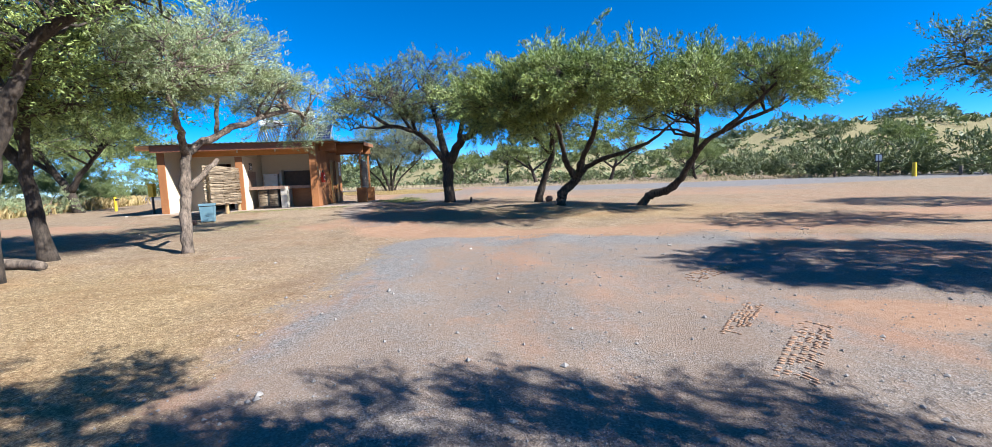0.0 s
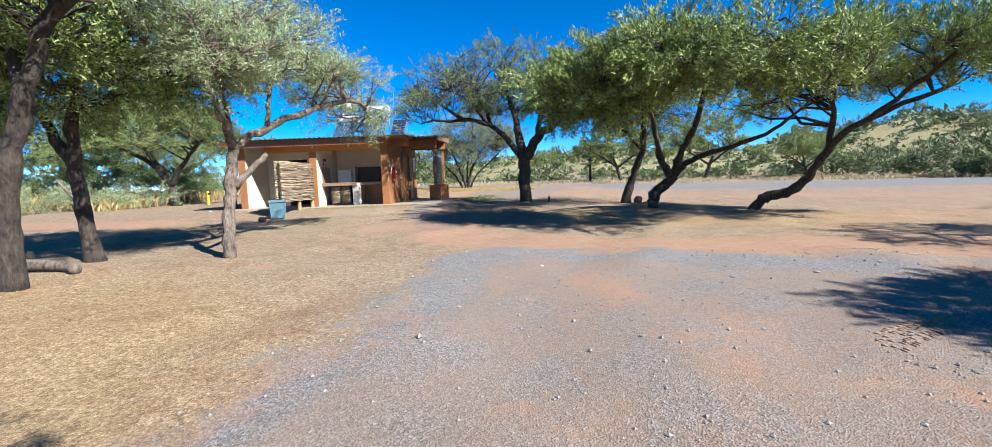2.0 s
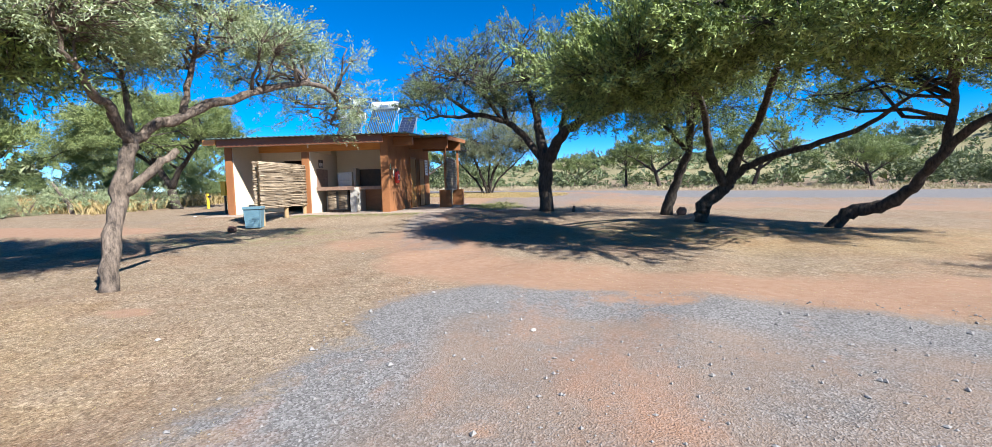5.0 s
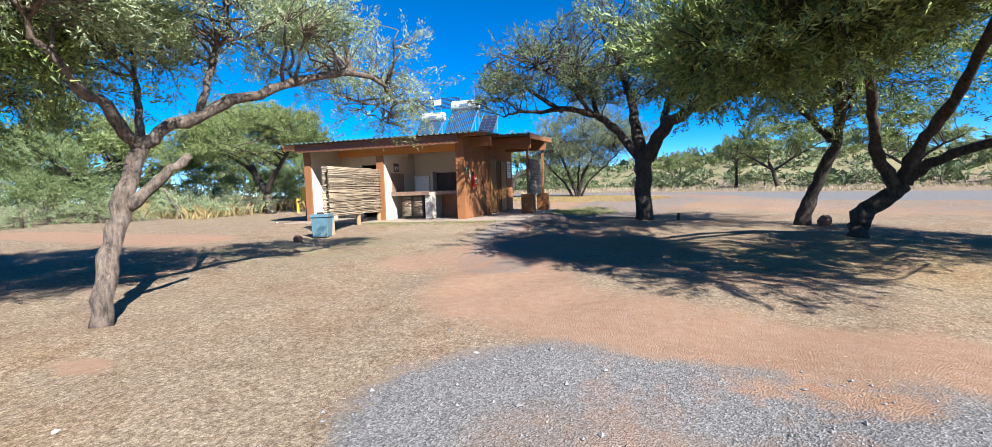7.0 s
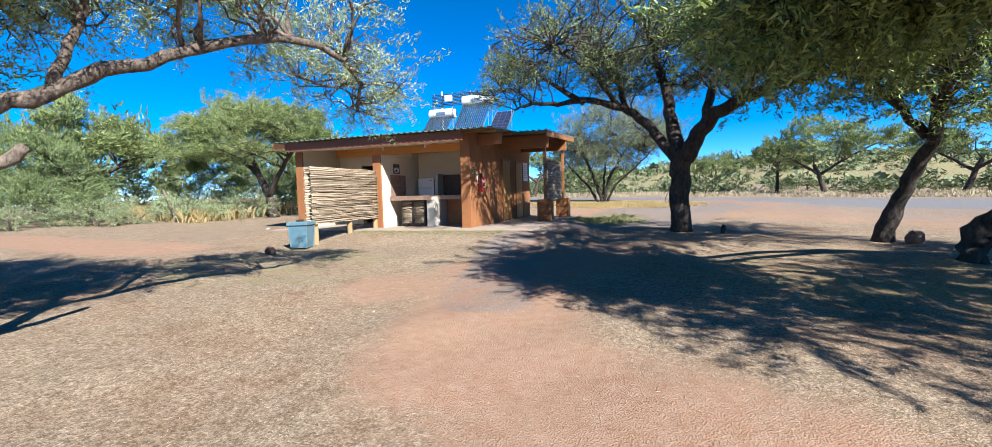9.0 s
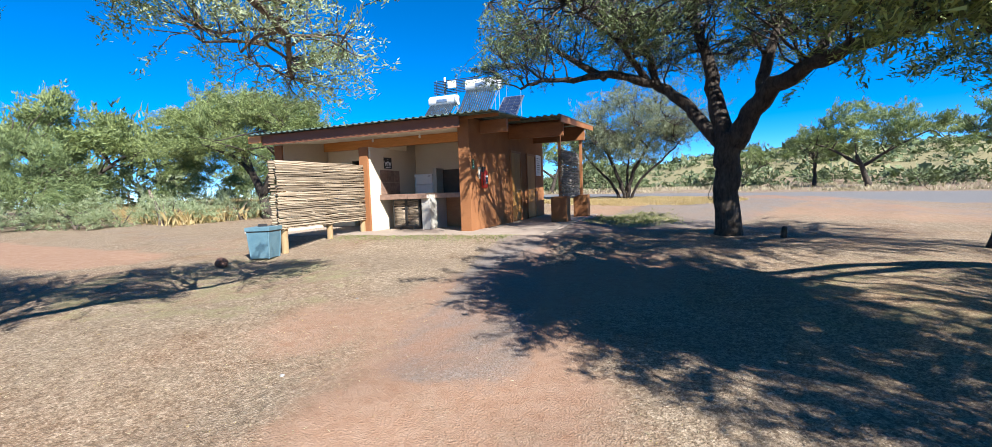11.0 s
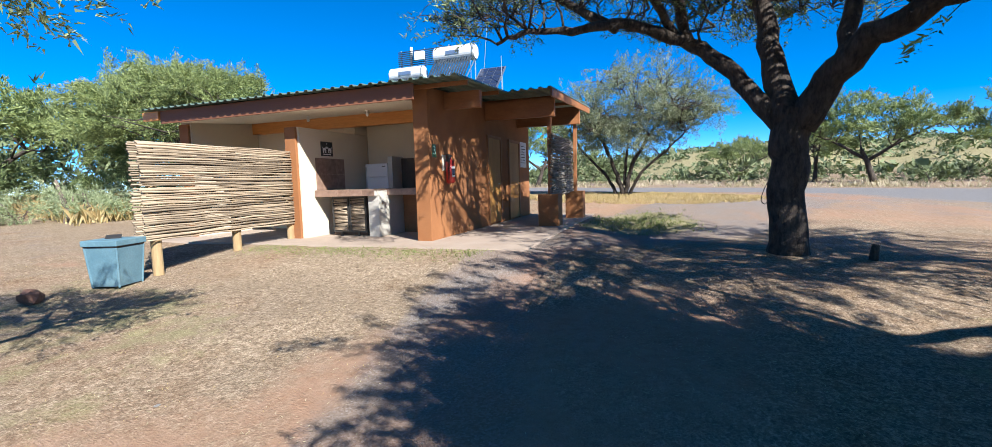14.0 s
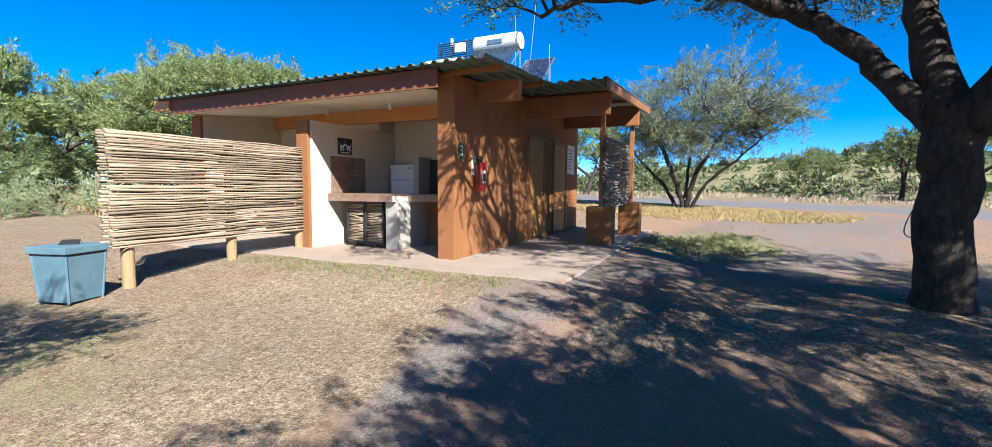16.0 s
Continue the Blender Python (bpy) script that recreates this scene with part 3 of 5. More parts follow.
tree("acacia_tree", (6.0, 19.1), [
    ([(0, 0, 0), (0.35, -0.15, 0.40), (0.85, -0.45, 0.55), (1.2, -0.9, 0.95), (1.45, -1.4, 1.6), (1.75, -1.9, 2.25), (2.4, -2.4, 2.75), (3.7, -2.9, 3.3)], 0.19, 0.06),
    ([(1.55, -1.5, 1.8), (1.6, -1.7, 2.8), (1.2, -2.4, 3.8)], 0.11, 0.05),
    ([(2.2, -2.3, 2.6), (2.8, -3.2, 3.4), (3.4, -4.0, 4.2)], 0.09, 0.04)],
    [((2.1, -3.0, 4.2), (2.4, 2.4, 0.9)), ((4.1, -2.8, 3.95), (1.5, 1.6, 0.65)), ((0.7, -3.2, 4.0), (1.0, 1.6, 0.8)), ((0.3, 0.6, 3.7), (1.5, 1.2, 0.65)), ((1.9, -0.6, 3.8), (1.3, 1.1, 0.55))],
    14, M_BARK_DARK, M_LEAF, "slanting acacia tree with a flat umbrella crown", boughs=60, twigs=1150, per=80, size=0.088, spread=0.25, up=0.6, clump=0.27)
# grey-green tree on the straw
tree("grey_thorn_tree", (-6.33, 9.55), [
    ([(0, 0, 0), (-0.08, 0.22, 0.75), (-0.2, 0.5, 1.5), (-0.3, 0.75, 2.15)], 0.115, 0.095),
    ([(-0.28, 0.72, 2.05), (-0.08, 0.3, 2.45), (0.15, -0.2, 2.8), (0.3, -0.6, 3.4)], 0.085, 0.025),
    ([(-0.28, 0.74, 2.1), (-0.45, 0.85, 2.7), (-0.6, 0.9, 3.5)], 0.06, 0.02),
    ([(-0.28, 0.75, 2.1), (0.05, 1.25, 2.5), (0.45, 1.9, 2.85), (0.9, 2.7, 3.2), (1.1, 3.6, 3.3), (0.8, 4.5, 3.15), (0.3, 5.0, 2.8)], 0.09, 0.02),
    ([(0.1, 1.3, 2.55), (0.0, 1.6, 3.3), (0.1, 1.8, 4.2)], 0.06, 0.02),
    ([(-0.17, 0.45, 1.3), (0.1, 0.8, 1.7), (0.2, 1.05, 1.95)], 0.075, 0.05)],
    [((0.0, 1.5, 3.95), (1.7, 1.8, 0.9)), ((0.8, 3.3, 3.6), (1.2, 1.5, 0.7)), ((-1.0, 1.0, 3.5), (1.1, 1.2, 0.8)), ((0.3, -0.6, 3.6), (1.2, 1.1, 0.7)), ((0.4, 4.6, 3.1), (1.0, 0.8, 0.5)), ((-0.2, 5.1, 2.95), (0.6, 0.5, 0.3)), ((0.3, 0.6, 4.3), (1.4, 1.2, 0.7))],
    15, M_BARK, M_LEAF_GREY, "small thorn tree with thin grey-green foliage", boughs=130, twigs=1700, per=58, size=0.058, spread=0.18, clump=0.22)
# pair of near trees with a log
tree("thorn_tree", (-7.8, 7.15), [
    ([(0, 0, 0), (0.05, 0, 0.9), (0.25, 0, 1.8), (0.6, 0, 2.6), (0.95, 0, 3.3), (1.4, 0, 3.75), (2.2, 0, 4.05), (3.0, 0.1, 4.4)], 0.15, 0.06),
    ([(0.6, 0, 2.5), (0.2, 0.2, 3.4), (-0.5, 0.3, 4.3)], 0.11, 0.04), ([(0.1, 0, 1.1), (-0.6, -0.2, 1.7), (-1.5, -0.3, 2.6)], 0.10, 0.04)],
    [((1.0, 0.1, 4.4), (2.3, 2.2, 0.9)), ((-0.5, 0, 3.8), (2.0, 2.0, 1.1)), ((-1.6, 0.6, 3.0), (1.3, 1.3, 0.8))],
    16, M_BARK_DARK, M_LEAF, "leaning thorn tree with rough bark", boughs=90, twigs=1100, per=56, size=0.08, spread=0.24, clump=0.28)
tree("thorn_tree", (-8.75, 9.12), [
    ([(0, 0, 0), (-0.12, 0, 0.9), (-0.2, 0, 1.8), (-0.1, 0, 2.8), (0.2, 0, 3.8)], 0.155, 0.07),
    ([(-0.18, 0, 1.7), (-0.8, 0, 2.6), (-1.6, 0.2, 3.4)], 0.11, 0.04)],
    [((0.0, 0, 4.1), (2.2, 2.0, 1.1)), ((1.0, 0.3, 3.1), (1.1, 1.4, 0.6)), ((-1.7, 0.4, 3.3), (1.6, 1.6, 1.0))],
    17, M_BARK_DARK, M_LEAF, "thorn tree with rough brown bark", boughs=80, twigs=1050, per=56, size=0.08, spread=0.24, clump=0.28)
# trees of the right-hand side, seen by their crowns and shade
tree("acacia_tree", (13.9, 10.6), [
    ([(0, 0, 0), (0, 0, 1.5), (-0.3, 0, 2.8)], 0.2, 0.14), ([(-0.2, 0, 2.4), (-1.5, 0.2, 3.2), (-3.0, 0.3, 3.8)], 0.12, 0.04), ([(-0.2, 0, 2.4), (0.6, 0, 3.6), (1.2, 0, 4.6)], 0.12, 0.04)],
    [((-1.5, 0.1, 4.0), (2.5, 2.0, 1.0)), ((1.0, 0, 4.4), (2.2, 2.0, 1.1))],
    18, M_BARK_DARK, M_LEAF_DARK, "acacia tree with drooping dark twigs", boughs=34, twigs=520, per=50, size=0.09, spread=0.24)
tree("acacia_tree", (11.0, 4.4), [
    ([(0, 0, 0), (0.1, 0, 1.4), (0, 0, 2.6)], 0.2, 0.15), ([(0, 0, 2.4), (-1.2, 0.2, 3.4), (-2.2, 0.3, 4.0)], 0.12, 0.04), ([(0, 0, 2.4), (1.0, 0.2, 3.6)], 0.12, 0.04)],
    [((-0.2, 0.4, 4.2), (3.4, 1.9, 0.9))],
    19, M_BARK_DARK, M_LEAF_DARK, "acacia tree with a flat dark crown", boughs=40, twigs=900, per=60, size=0.11, spread=0.26)
tree("acacia_tree", (21.0, 15.0), [
    ([(0, 0, 0), (0.1, 0, 1.4), (0, 0, 2.6)], 0.2, 0.15), ([(0, 0, 2.4), (-1.2, 0.2, 3.4), (-2.2, 0.3, 4.0)], 0.12, 0.04), ([(0, 0, 2.4), (1.0, 0.2, 3.6)], 0.12, 0.04)],
    [((-0.2, 0.4, 4.2), (3.6, 2.6, 1.0))],
    24, M_BARK_DARK, M_LEAF_DARK, "acacia tree with a flat dark crown", boughs=34, twigs=520, per=56, size=0.11, spread=0.28)
tree("acacia_tree", (4.4, -2.6), [
    ([(0, 0, 0), (0.1, 0, 1.4), (0, 0, 2.6)], 0.2, 0.15), ([(0, 0, 2.4), (-1.5, 0.6, 3.4), (-3.4, 1.8, 4.3)], 0.12, 0.04), ([(0, 0, 2.4), (1.5, 0.6, 3.6)], 0.12, 0.04)],
    [((0.3, 1.6, 4.2), (2.9, 1.9, 0.8)), ((-3.0, 2.4, 4.4), (1.7, 1.5, 0.6)), ((2.0, 0.4, 4.1), (1.6, 1.6, 0.8))],
    20, M_BARK_DARK, M_LEAF_DARK, "acacia tree with a wide shady crown", boughs=60, twigs=1100, per=70, size=0.095, spread=0.25, show_twigs=False)
# trees behind the building and beyond the road
tree("grey_tree", (-7.24, 33.1), [
    ([(0, 0, 0), (-0.3, 0, 1.0), (-0.8, 0, 2.2), (-1.4, 0, 3.4)], 0.11, 0.045), ([(0.1, 0, 0), (0.3, 0, 1.0), (0.9, 0.2, 2.2), (1.8, 0.2, 3.4)], 0.11, 0.04),
    ([(0.05, 0, 0.4), (0.1, 0.3, 1.6), (0.2, 0.3, 3.4)], 0.075, 0.03),
    ([(-0.25, 0.1, 0), (-0.8, 0.2, 0.9), (-1.7, 0.3, 1.8), (-2.3, 0.3, 2.7)], 0.075, 0.03), ([(0.3, -0.1, 0), (0.8, -0.2, 0.9), (1.7, -0.2, 1.7), (2.6, -0.1, 2.6)], 0.075, 0.03)],
    [((0.2, 0, 3.5), (2.8, 2.4, 1.7)), ((2.4, 0.1, 3.3), (1.7, 1.6, 0.9)), ((-1.4, 0, 2.6), (1.2, 1.4, 0.8)), ((0.4, 0, 2.7), (2.5, 2.0, 0.7)), ((0.2, 0, 2.1), (2.2, 1.8, 0.5))],
    21, M_BARK_DARK, M_LEAF_OLIVE, "many-stemmed grey-green tree behind the building", boughs=80, twigs=1800, per=54, size=0.078, spread=0.24, hollow=0.3, clump=0.34, flock=9)
tree("umbrella_acacia", (-21.4, 24.3), [
    ([(0, 0, 0), (-0.5, 0, 1.2), (-1.4, 0, 2.6), (-2.4, 0, 3.6)], 0.24, 0.08), ([(-0.4, 0, 1.0), (0.5, 0, 2.2), (1.8, 0, 3.4)], 0.18, 0.06), ([(-1.0, 0, 2.0), (-3.0, 0.4, 3.0), (-5.0, 0.5, 3.6)], 0.14, 0.05)],
    [((-1.2, 0, 5.1), (2.7, 2.4, 0.65)), ((-3.6, -0.3, 4.6), (2.2, 2.0, 0.55)), ((1.3, -0.4, 4.5), (2.1, 2.0, 0.55)), ((-5.5, 0.2, 3.7), (2.0, 1.8, 0.55)), ((2.9, -0.2, 3.5), (1.7, 1.8, 0.5)), ((-1.0, -2.2, 4.2), (2.5, 1.4, 0.5)),
     ((-3.4, -2.4, 3.4), (2.0, 1.2, 0.45)), ((1.2, -2.6, 3.2), (1.9, 1.2, 0.45)), ((-0.6, 1.6, 4.4), (2.7, 1.6, 0.6)), ((-6.8, -0.4, 2.9), (1.3, 1.3, 0.45))],
    22, M_BARK_DARK, M_LEAF_UMBRELLA, "wide umbrella acacia at the edge of the scrub", boughs=60, twigs=2000, per=104, size=0.09, spread=0.28, up=0.35, hollow=0.25, clump=0.32, flock=12, show_twigs=False)
F1 = tree("umbrella_acacia", (5.6, 60.0), [
    ([(0, 0, 0), (-0.4, 0, 1.2), (-0.9, 0, 2.6)], 0.26, 0.14), ([(-0.6, 0, 1.8), (-2.6, 0, 3.2), (-4.2, 0, 4.0)], 0.15, 0.05), ([(-0.6, 0, 1.6), (1.4, 0, 3.0), (3.6, 0, 4.2)], 0.15, 0.05)],
    [((-0.4, 0, 5.7), (3.2, 2.8, 0.85)), ((-3.4, 0, 4.5), (2.4, 2.3, 0.75)), ((3.2, 0, 4.7), (2.4, 2.4, 0.75)), ((-1.2, -2.3, 4.2), (2.5, 1.6, 0.65)), ((1.7, -2.0, 4.0), (2.3, 1.6, 0.65)), ((-4.7, 0.4, 3.2), (1.7, 1.6, 0.55)), ((4.7, 0, 3.4), (1.7, 1.6, 0.55)), ((0.2, 2.2, 4.3), (3.0, 1.6, 0.7))],
    23, M_BARK_DARK, M_LEAF_UMBRELLA, "umbrella acacia beyond the gravel road", boughs=24, twigs=620, per=42, size=0.20, spread=0.34, hollow=0.25, up=0.5, clump=0.36, flock=12, show_twigs=False, group="acacias beyond the road")
for x, y, s, r in ((15.5, 62, 1.05, 140), (30, 70, 0.95, 60), (-40, 60, 1.0, 20), (-29, 33, 0.85, 80), (-31.5, 21, 0.9, 120), (26, 60, 0.7, 10), (2.0, 63, 0.75, 90), (-4, 66, 0.6, 170), (50, 58, 0.9, 40), (-19.3, 51.7, 0.85, 210)):
    copy_thing(F1, pose(x, y, gz(x, y), 0, 0, r) @ Matrix.Scale(s, 4))


def bush(name, base, blobs, seed, leaf, label, twigs, per, size, spread, group=""):
    return tree(name, base, [([(0, 0, 0), (-0.2, 0, 0.4), (-0.5, 0.1, 0.9)], 0.05, 0.02), ([(0.1, 0, 0), (0.3, 0.1, 0.5), (0.6, 0, 1.0)], 0.05, 0.02)],
                blobs, seed, M_BARK, leaf, label, 14 if twigs > 130 else 5, twigs, per, size, spread, 0.5, 0.5, "bush", group, 0.02, 0.3 if twigs > 130 else 0.0, 12, False)


B1 = bush("green_bush", (-29.0, 18.0), [((0, 0, 1.9), (3.4, 2.8, 1.9)), ((2.4, -0.5, 1.2), (1.8, 1.8, 1.2)), ((-2.2, 0.6, 2.4), (2.4, 2.2, 1.6))], 31, M_LEAF_BUSH, "dense rounded green bush at the clearing's edge", 600, 64, 0.105, 0.27, "bushes round the clearing")
for x, y, s, r in ((-33, 12.5, 1.1, 70), (-30, 25.5, 0.9, 200), (-36, 20, 1.3, 30), (-27, 31, 0.8, 290), (-34, 33, 1.2, 10), (-38, 7, 1.2, 100), (-20, 38, 0.8, 40), (-30, 45, 1.1, 120), (-24.5, 28.5, 0.6, 0)):
    copy_thing(B1, pose(x, y, gz(x, y), 0, 0, r) @ Matrix.Scale(s, 4))
S1 = bush("grey_shrub", (-23.5, 21.0), [((0, 0, 0.55), (1.1, 1.0, 0.55)), ((0.9, 0.2, 0.4), (0.7, 0.7, 0.4))], 32, M_LEAF_GREY, "low grey-green shrub on the dry ground", 150, 46, 0.09, 0.2, "low shrubs")
rng_s = np.random.default_rng(77)
for x, y, s in ((-25.5, 18.6, 1.0), (-24.6, 19.8, 0.8), (-22, 23.3, 0.9), (-25, 23, 1.1), (-26, 16, 0.8)):
    copy_thing(S1, pose(x, y, gz(x, y), 0, 0, x * 77) @ Matrix.Scale(s, 4))
S2 = bush("grey_shrub", (12.0, 66.0), [((0, 0, 0.55), (1.1, 1.0, 0.55)), ((0.9, 0.2, 0.4), (0.7, 0.7, 0.4))], 33, M_LEAF_FAR, "low grey-green shrub on the far slope", 40, 14, 0.30, 0.24, "shrubs on the slope")
B2 = bush("green_bush", (34.0, 74.0), [((0, 0, 1.9), (3.4, 2.8, 1.9)), ((2.4, -0.5, 1.2), (1.8, 1.8, 1.2)), ((-2.2, 0.6, 2.4), (2.4, 2.2, 1.6))], 34, M_LEAF_FAR, "rounded green bush beyond the road", 120, 22, 0.46, 0.55, "bushes beyond the road")
for k in range(44):
    az, d = radians(rng_s.uniform(-36, 66)), rng_s.uniform(56, 95)
    x, y, s = d * math.sin(az), d * math.cos(az), rng_s.uniform(0.8, 1.8)
    copy_thing(S2, pose(x, y, gz(x, y) - 0.05, 0, 0, rng_s.uniform(0, 360)) @ Matrix.Scale(s, 4))


def hill_scrub(n, per, rng):
    """Low scrub scattered over the far slope, too many to count, as one mass."""
    az, d = np.radians(rng.uniform(-40, 72, n)), 72 + 150 * rng.uniform(0, 1, n) ** 0.8
    x, y = d * np.sin(az), d * np.cos(az)
    r = rng.lognormal(0.0, 0.4, n) * (0.75 + d / 330)
    way = rng.normal(0, 1, (n, per, 3))
    way /= np.linalg.norm(way, axis=2)[..., None]
    way[..., 2] = np.abs(way[..., 2]) * 0.8
    c = np.stack([x, y, rise(x, y) - 0.05], -1)[:, None] + way * (r[:, None] * rng.uniform(0.35, 1, (n, per)) ** 0.5)[..., None]
    size = (r * 0.34)[:, None, None]
    a, b = rng.normal(0, 1, (n, per, 3)) * size, rng.normal(0, 1, (n, per, 3)) * size * 0.6
    V = np.stack([c - a * 0.5, c + a * 0.5, c + b], 2).reshape(-1, 3)
    return tagged(raw("hill_scrub", V, np.arange(n * per * 3).reshape(-1, 3), M_LEAF_FAR), "grey-green scrub scattered over the pale slope", "scrub", kind="stuff")


hill_scrub(2300, 34, np.random.default_rng(55))
for x, y, s, r in ((-42, 27, 1.5, 160), (-45, 40, 1.4, 0), (-16, 56, 0.9, 10), (-52, 14, 1.4, 300), (-50, 22, 1.5, 40),
                   (34, 52, 0.82, 30), (38.5, 51, 0.94, 200), (43, 49, 0.86, 90), (47.5, 47, 0.98, 150), (52, 44.5, 0.90, 270), (30.5, 55, 0.74, 330), (57, 42, 0.98, 60), (41, 55, 1.07, 10)):
    copy_thing(B2, pose(x, y, gz(x, y), 0, 0, r) @ Matrix.Scale(s, 4))
for k in range(70):
    az, d = radians(rng_s.uniform(-95, 70)), rng_s.uniform(62, 200)
    x, y, s = d * math.sin(az), d * math.cos(az), rng_s.uniform(0.5, 0.95) * (0.7 + d / 300)
    if -8 < math.degrees(az) < 22 and d < 110:
        continue
    copy_thing(B2, pose(x, y, gz(x, y) - 0.1, 0, 0, rng_s.uniform(0, 360)) @ Matrix.Scale(s, 4))

# ---- the camp kitchen building ----
SITE = pose(-7.70, 20.60, 0.75, 0, 0, 9.0)
house = thing("kitchen_building", SITE, "open-fronted camp kitchen with ochre plaster walls and a sheet roof", "building")


def roof_z(v):
    """Underside of the roof sheets above the floor, rising towards the back."""
    return 2.80 + 0.055 * (v + 0.5)


def wall(name, u0, u1, v0, v1, w1, mat, w0=-0.35, w2=None, label=""):
    """A wall block whose top follows from w1 at v0 to w2 at v1."""
    b = box(u0, u1, v0, v1, w0, w1, 0.012)
    for vert in b.verts:
        if vert.co.z > (w0 + w1) / 2 and w2 is not None:
            vert.co.z += (w2 - w1) * (vert.co.y - v0) / (v1 - v0)
    return part(name, b, mat, house, label)


wall("wall", -0.25, 0.05, 0.0, 6.6, roof_z(0) - 0.04, M_OCHRE, w2=roof_z(6.6) - 0.04, label="ochre plastered side wall")
wall("wall", -3.25, -2.97, 0.0, 0.06, 2.28, M_OCHRE, label="ochre end of the dividing wall")
wall("wall", -3.25, -2.93, 0.06, 2.4, 2.28, M_CREAM, label="cream dividing wall")
wall("wall", -6.25, -5.97, 0.0, 0.06, roof_z(0) - 0.3, M_OCHRE, label="ochre end of the outer wall")
wall("wall", -6.25, -5.95, 0.06, 6.6, roof_z(0) - 0.04, M_CREAM, w2=roof_z(6.6) - 0.04, label="cream outer wall")
wall("wall", -2.93, -0.252, 2.4, 2.6, 2.745, M_CREAM, label="cream back wall")
wall("wall", -5.95, -5.0, 1.91, 2.1, 2.745, M_CREAM, label="cream back wall")
wall("wall", -4.1, -3.25, 1.91, 2.1, 2.745, M_CREAM, label="cream back wall")
wall("lintel", -5.0, -4.1, 1.91, 2.1, 2.745, M_CREAM, w0=2.1)
wall("wall", -3.25, -2.93, 1.91, 2.6, 2.745, M_CREAM, w0=2.285)
wall("wall", -5.95, -0.25, 6.4, 6.6, roof_z(6.4) - 0.05, M_OCHRE, label="ochre rear wall")
cb = box(-5.95, -0.255, -0.315, 2.4, 2.525, 2.545, 0)
for vert in cb.verts:
    vert.co.z += 0.09 * (vert.co.y + 0.315)
part("ceiling", cb, M_CEILING, house, "pale sloping ceiling board")
part("beam", box(-5.95, -0.25, 1.74, 1.9, 2.44, 2.715, 0.008), M_TIMBER, house, "varnished timber beam")
part("fascia", box(-6.3, -0.02, -0.36, -0.32, 2.52, 2.795, 0.004), M_FASCIA, house, "red-brown fascia board")
part("floor_slab", box(-6.6, 2.05, -0.85, 7.0, -0.5, 0.0, 0.03), M_CONCRETE, house, "dusty concrete floor slab")


def roof_sheet(u0, width, v0, v1, name="roof_sheet"):
    """One ribbed roofing sheet with its thickness."""
    prof, pitch, h = [], 0.2, 0.036
    n = round(width / pitch)
    for i in range(n):
        x = u0 + i * pitch
        prof += [(x, 0), (x + 0.10, 0), (x + 0.125, h), (x + 0.175, h)]
    prof.append((u0 + n * pitch, 0))
    V, F = [], []
    for v in (v0, v1):
        for off in (0.0, 0.006):
            V += [(x, v, roof_z(v) + z + off) for x, z in prof]
    k = len(prof)
    for i in range(k - 1):
        F += [(i, i + 1, 2 * k + i + 1, 2 * k + i), (k + i, 3 * k + i, 3 * k + i + 1, k + i + 1), (i, k + i, k + i + 1, i + 1), (2 * k + i, 2 * k + i + 1, 3 * k + i + 1, 3 * k + i)]
    return raw(name, V, F, M_ROOF, house)


for i in range(10):
    roof_sheet(-6.7 + 0.8 * i, 0.8 if i < 9 else 0.4, -0.55, 7.1)
for i in range(1):
    roof_sheet(0.905 + 0.8 * i, 1.0, 1.9, 7.1)
for v in (0.0, 1.6, 3.2, 4.8, 6.4):
    part("purlin", box(-6.6, 0.86 if v < 1.8 else 1.85, v - 0.03, v + 0.03, roof_z(v) - 0.075, roof_z(v) - 0.003, 0.004), M_TIMBER_RED, house)
part("rafter_end", box(-6.8, -6.31, -0.40, -0.32, 2.60, 2.79, 0.006), M_TIMBER, house)
for v, u1, lo in ((0.75, 0.80, 2.47), (2.95, 1.72, 2.50), (5.45, 1.85, 2.58)):
    part("beam", box(0.05, u1, v - 0.06, v + 0.06, lo, roof_z(v) - 0.08, 0.008), M_TIMBER_RED, house, "red-brown roof beam")
eb = box(1.86, 1.90, 1.95, 6.9, roof_z(1.95) - 0.17, roof_z(1.95) - 0.01, 0.005)
for vert in eb.verts:
    vert.co.z += 0.055 * (vert.co.y - 1.95)
part("edge_board", eb, M_TIMBER_RED, house, "sunlit edge board")
for v, h in ((3.0, 0.74), (5.4, 0.74)):
    u = 1.3 if v < 4 else 1.45
    part("plinth", box(u, u + 0.48, v - 0.1, v + 0.35, -0.4, h, 0.015), M_OCHRE, house, "ochre plastered post plinth")
    part("post", box(u + 0.2, u + 0.29, v + 0.08, v + 0.17, h, 2.9, 0.006), M_TIMBER_RED, house)
for k, v in enumerate((3.0, 4.6)):
    door = part("door", box(0.03, 0.065, v, v + 0.85, 0.05, 2.12, 0.004), M_DOOR, house, "varnished wooden door")
    part("door_frame", box(0.045, 0.085, v - 0.07, v, 0.0, 2.18, 0.004), M_TIMBER_RED, house)
    part("door_frame", box(0.045, 0.085, v + 0.85, v + 0.92, 0.0, 2.18, 0.004), M_TIMBER_RED, house)
    part("door_frame", box(0.045, 0.085, v - 0.07, v + 0.92, 2.12, 2.19, 0.004), M_TIMBER_RED, house)
    part("door_handle", rod((0.08, v + 0.75, 1.0), (0.08, v + 0.64, 1.0), 0.011), M_ALU, door, "metal lever handle")

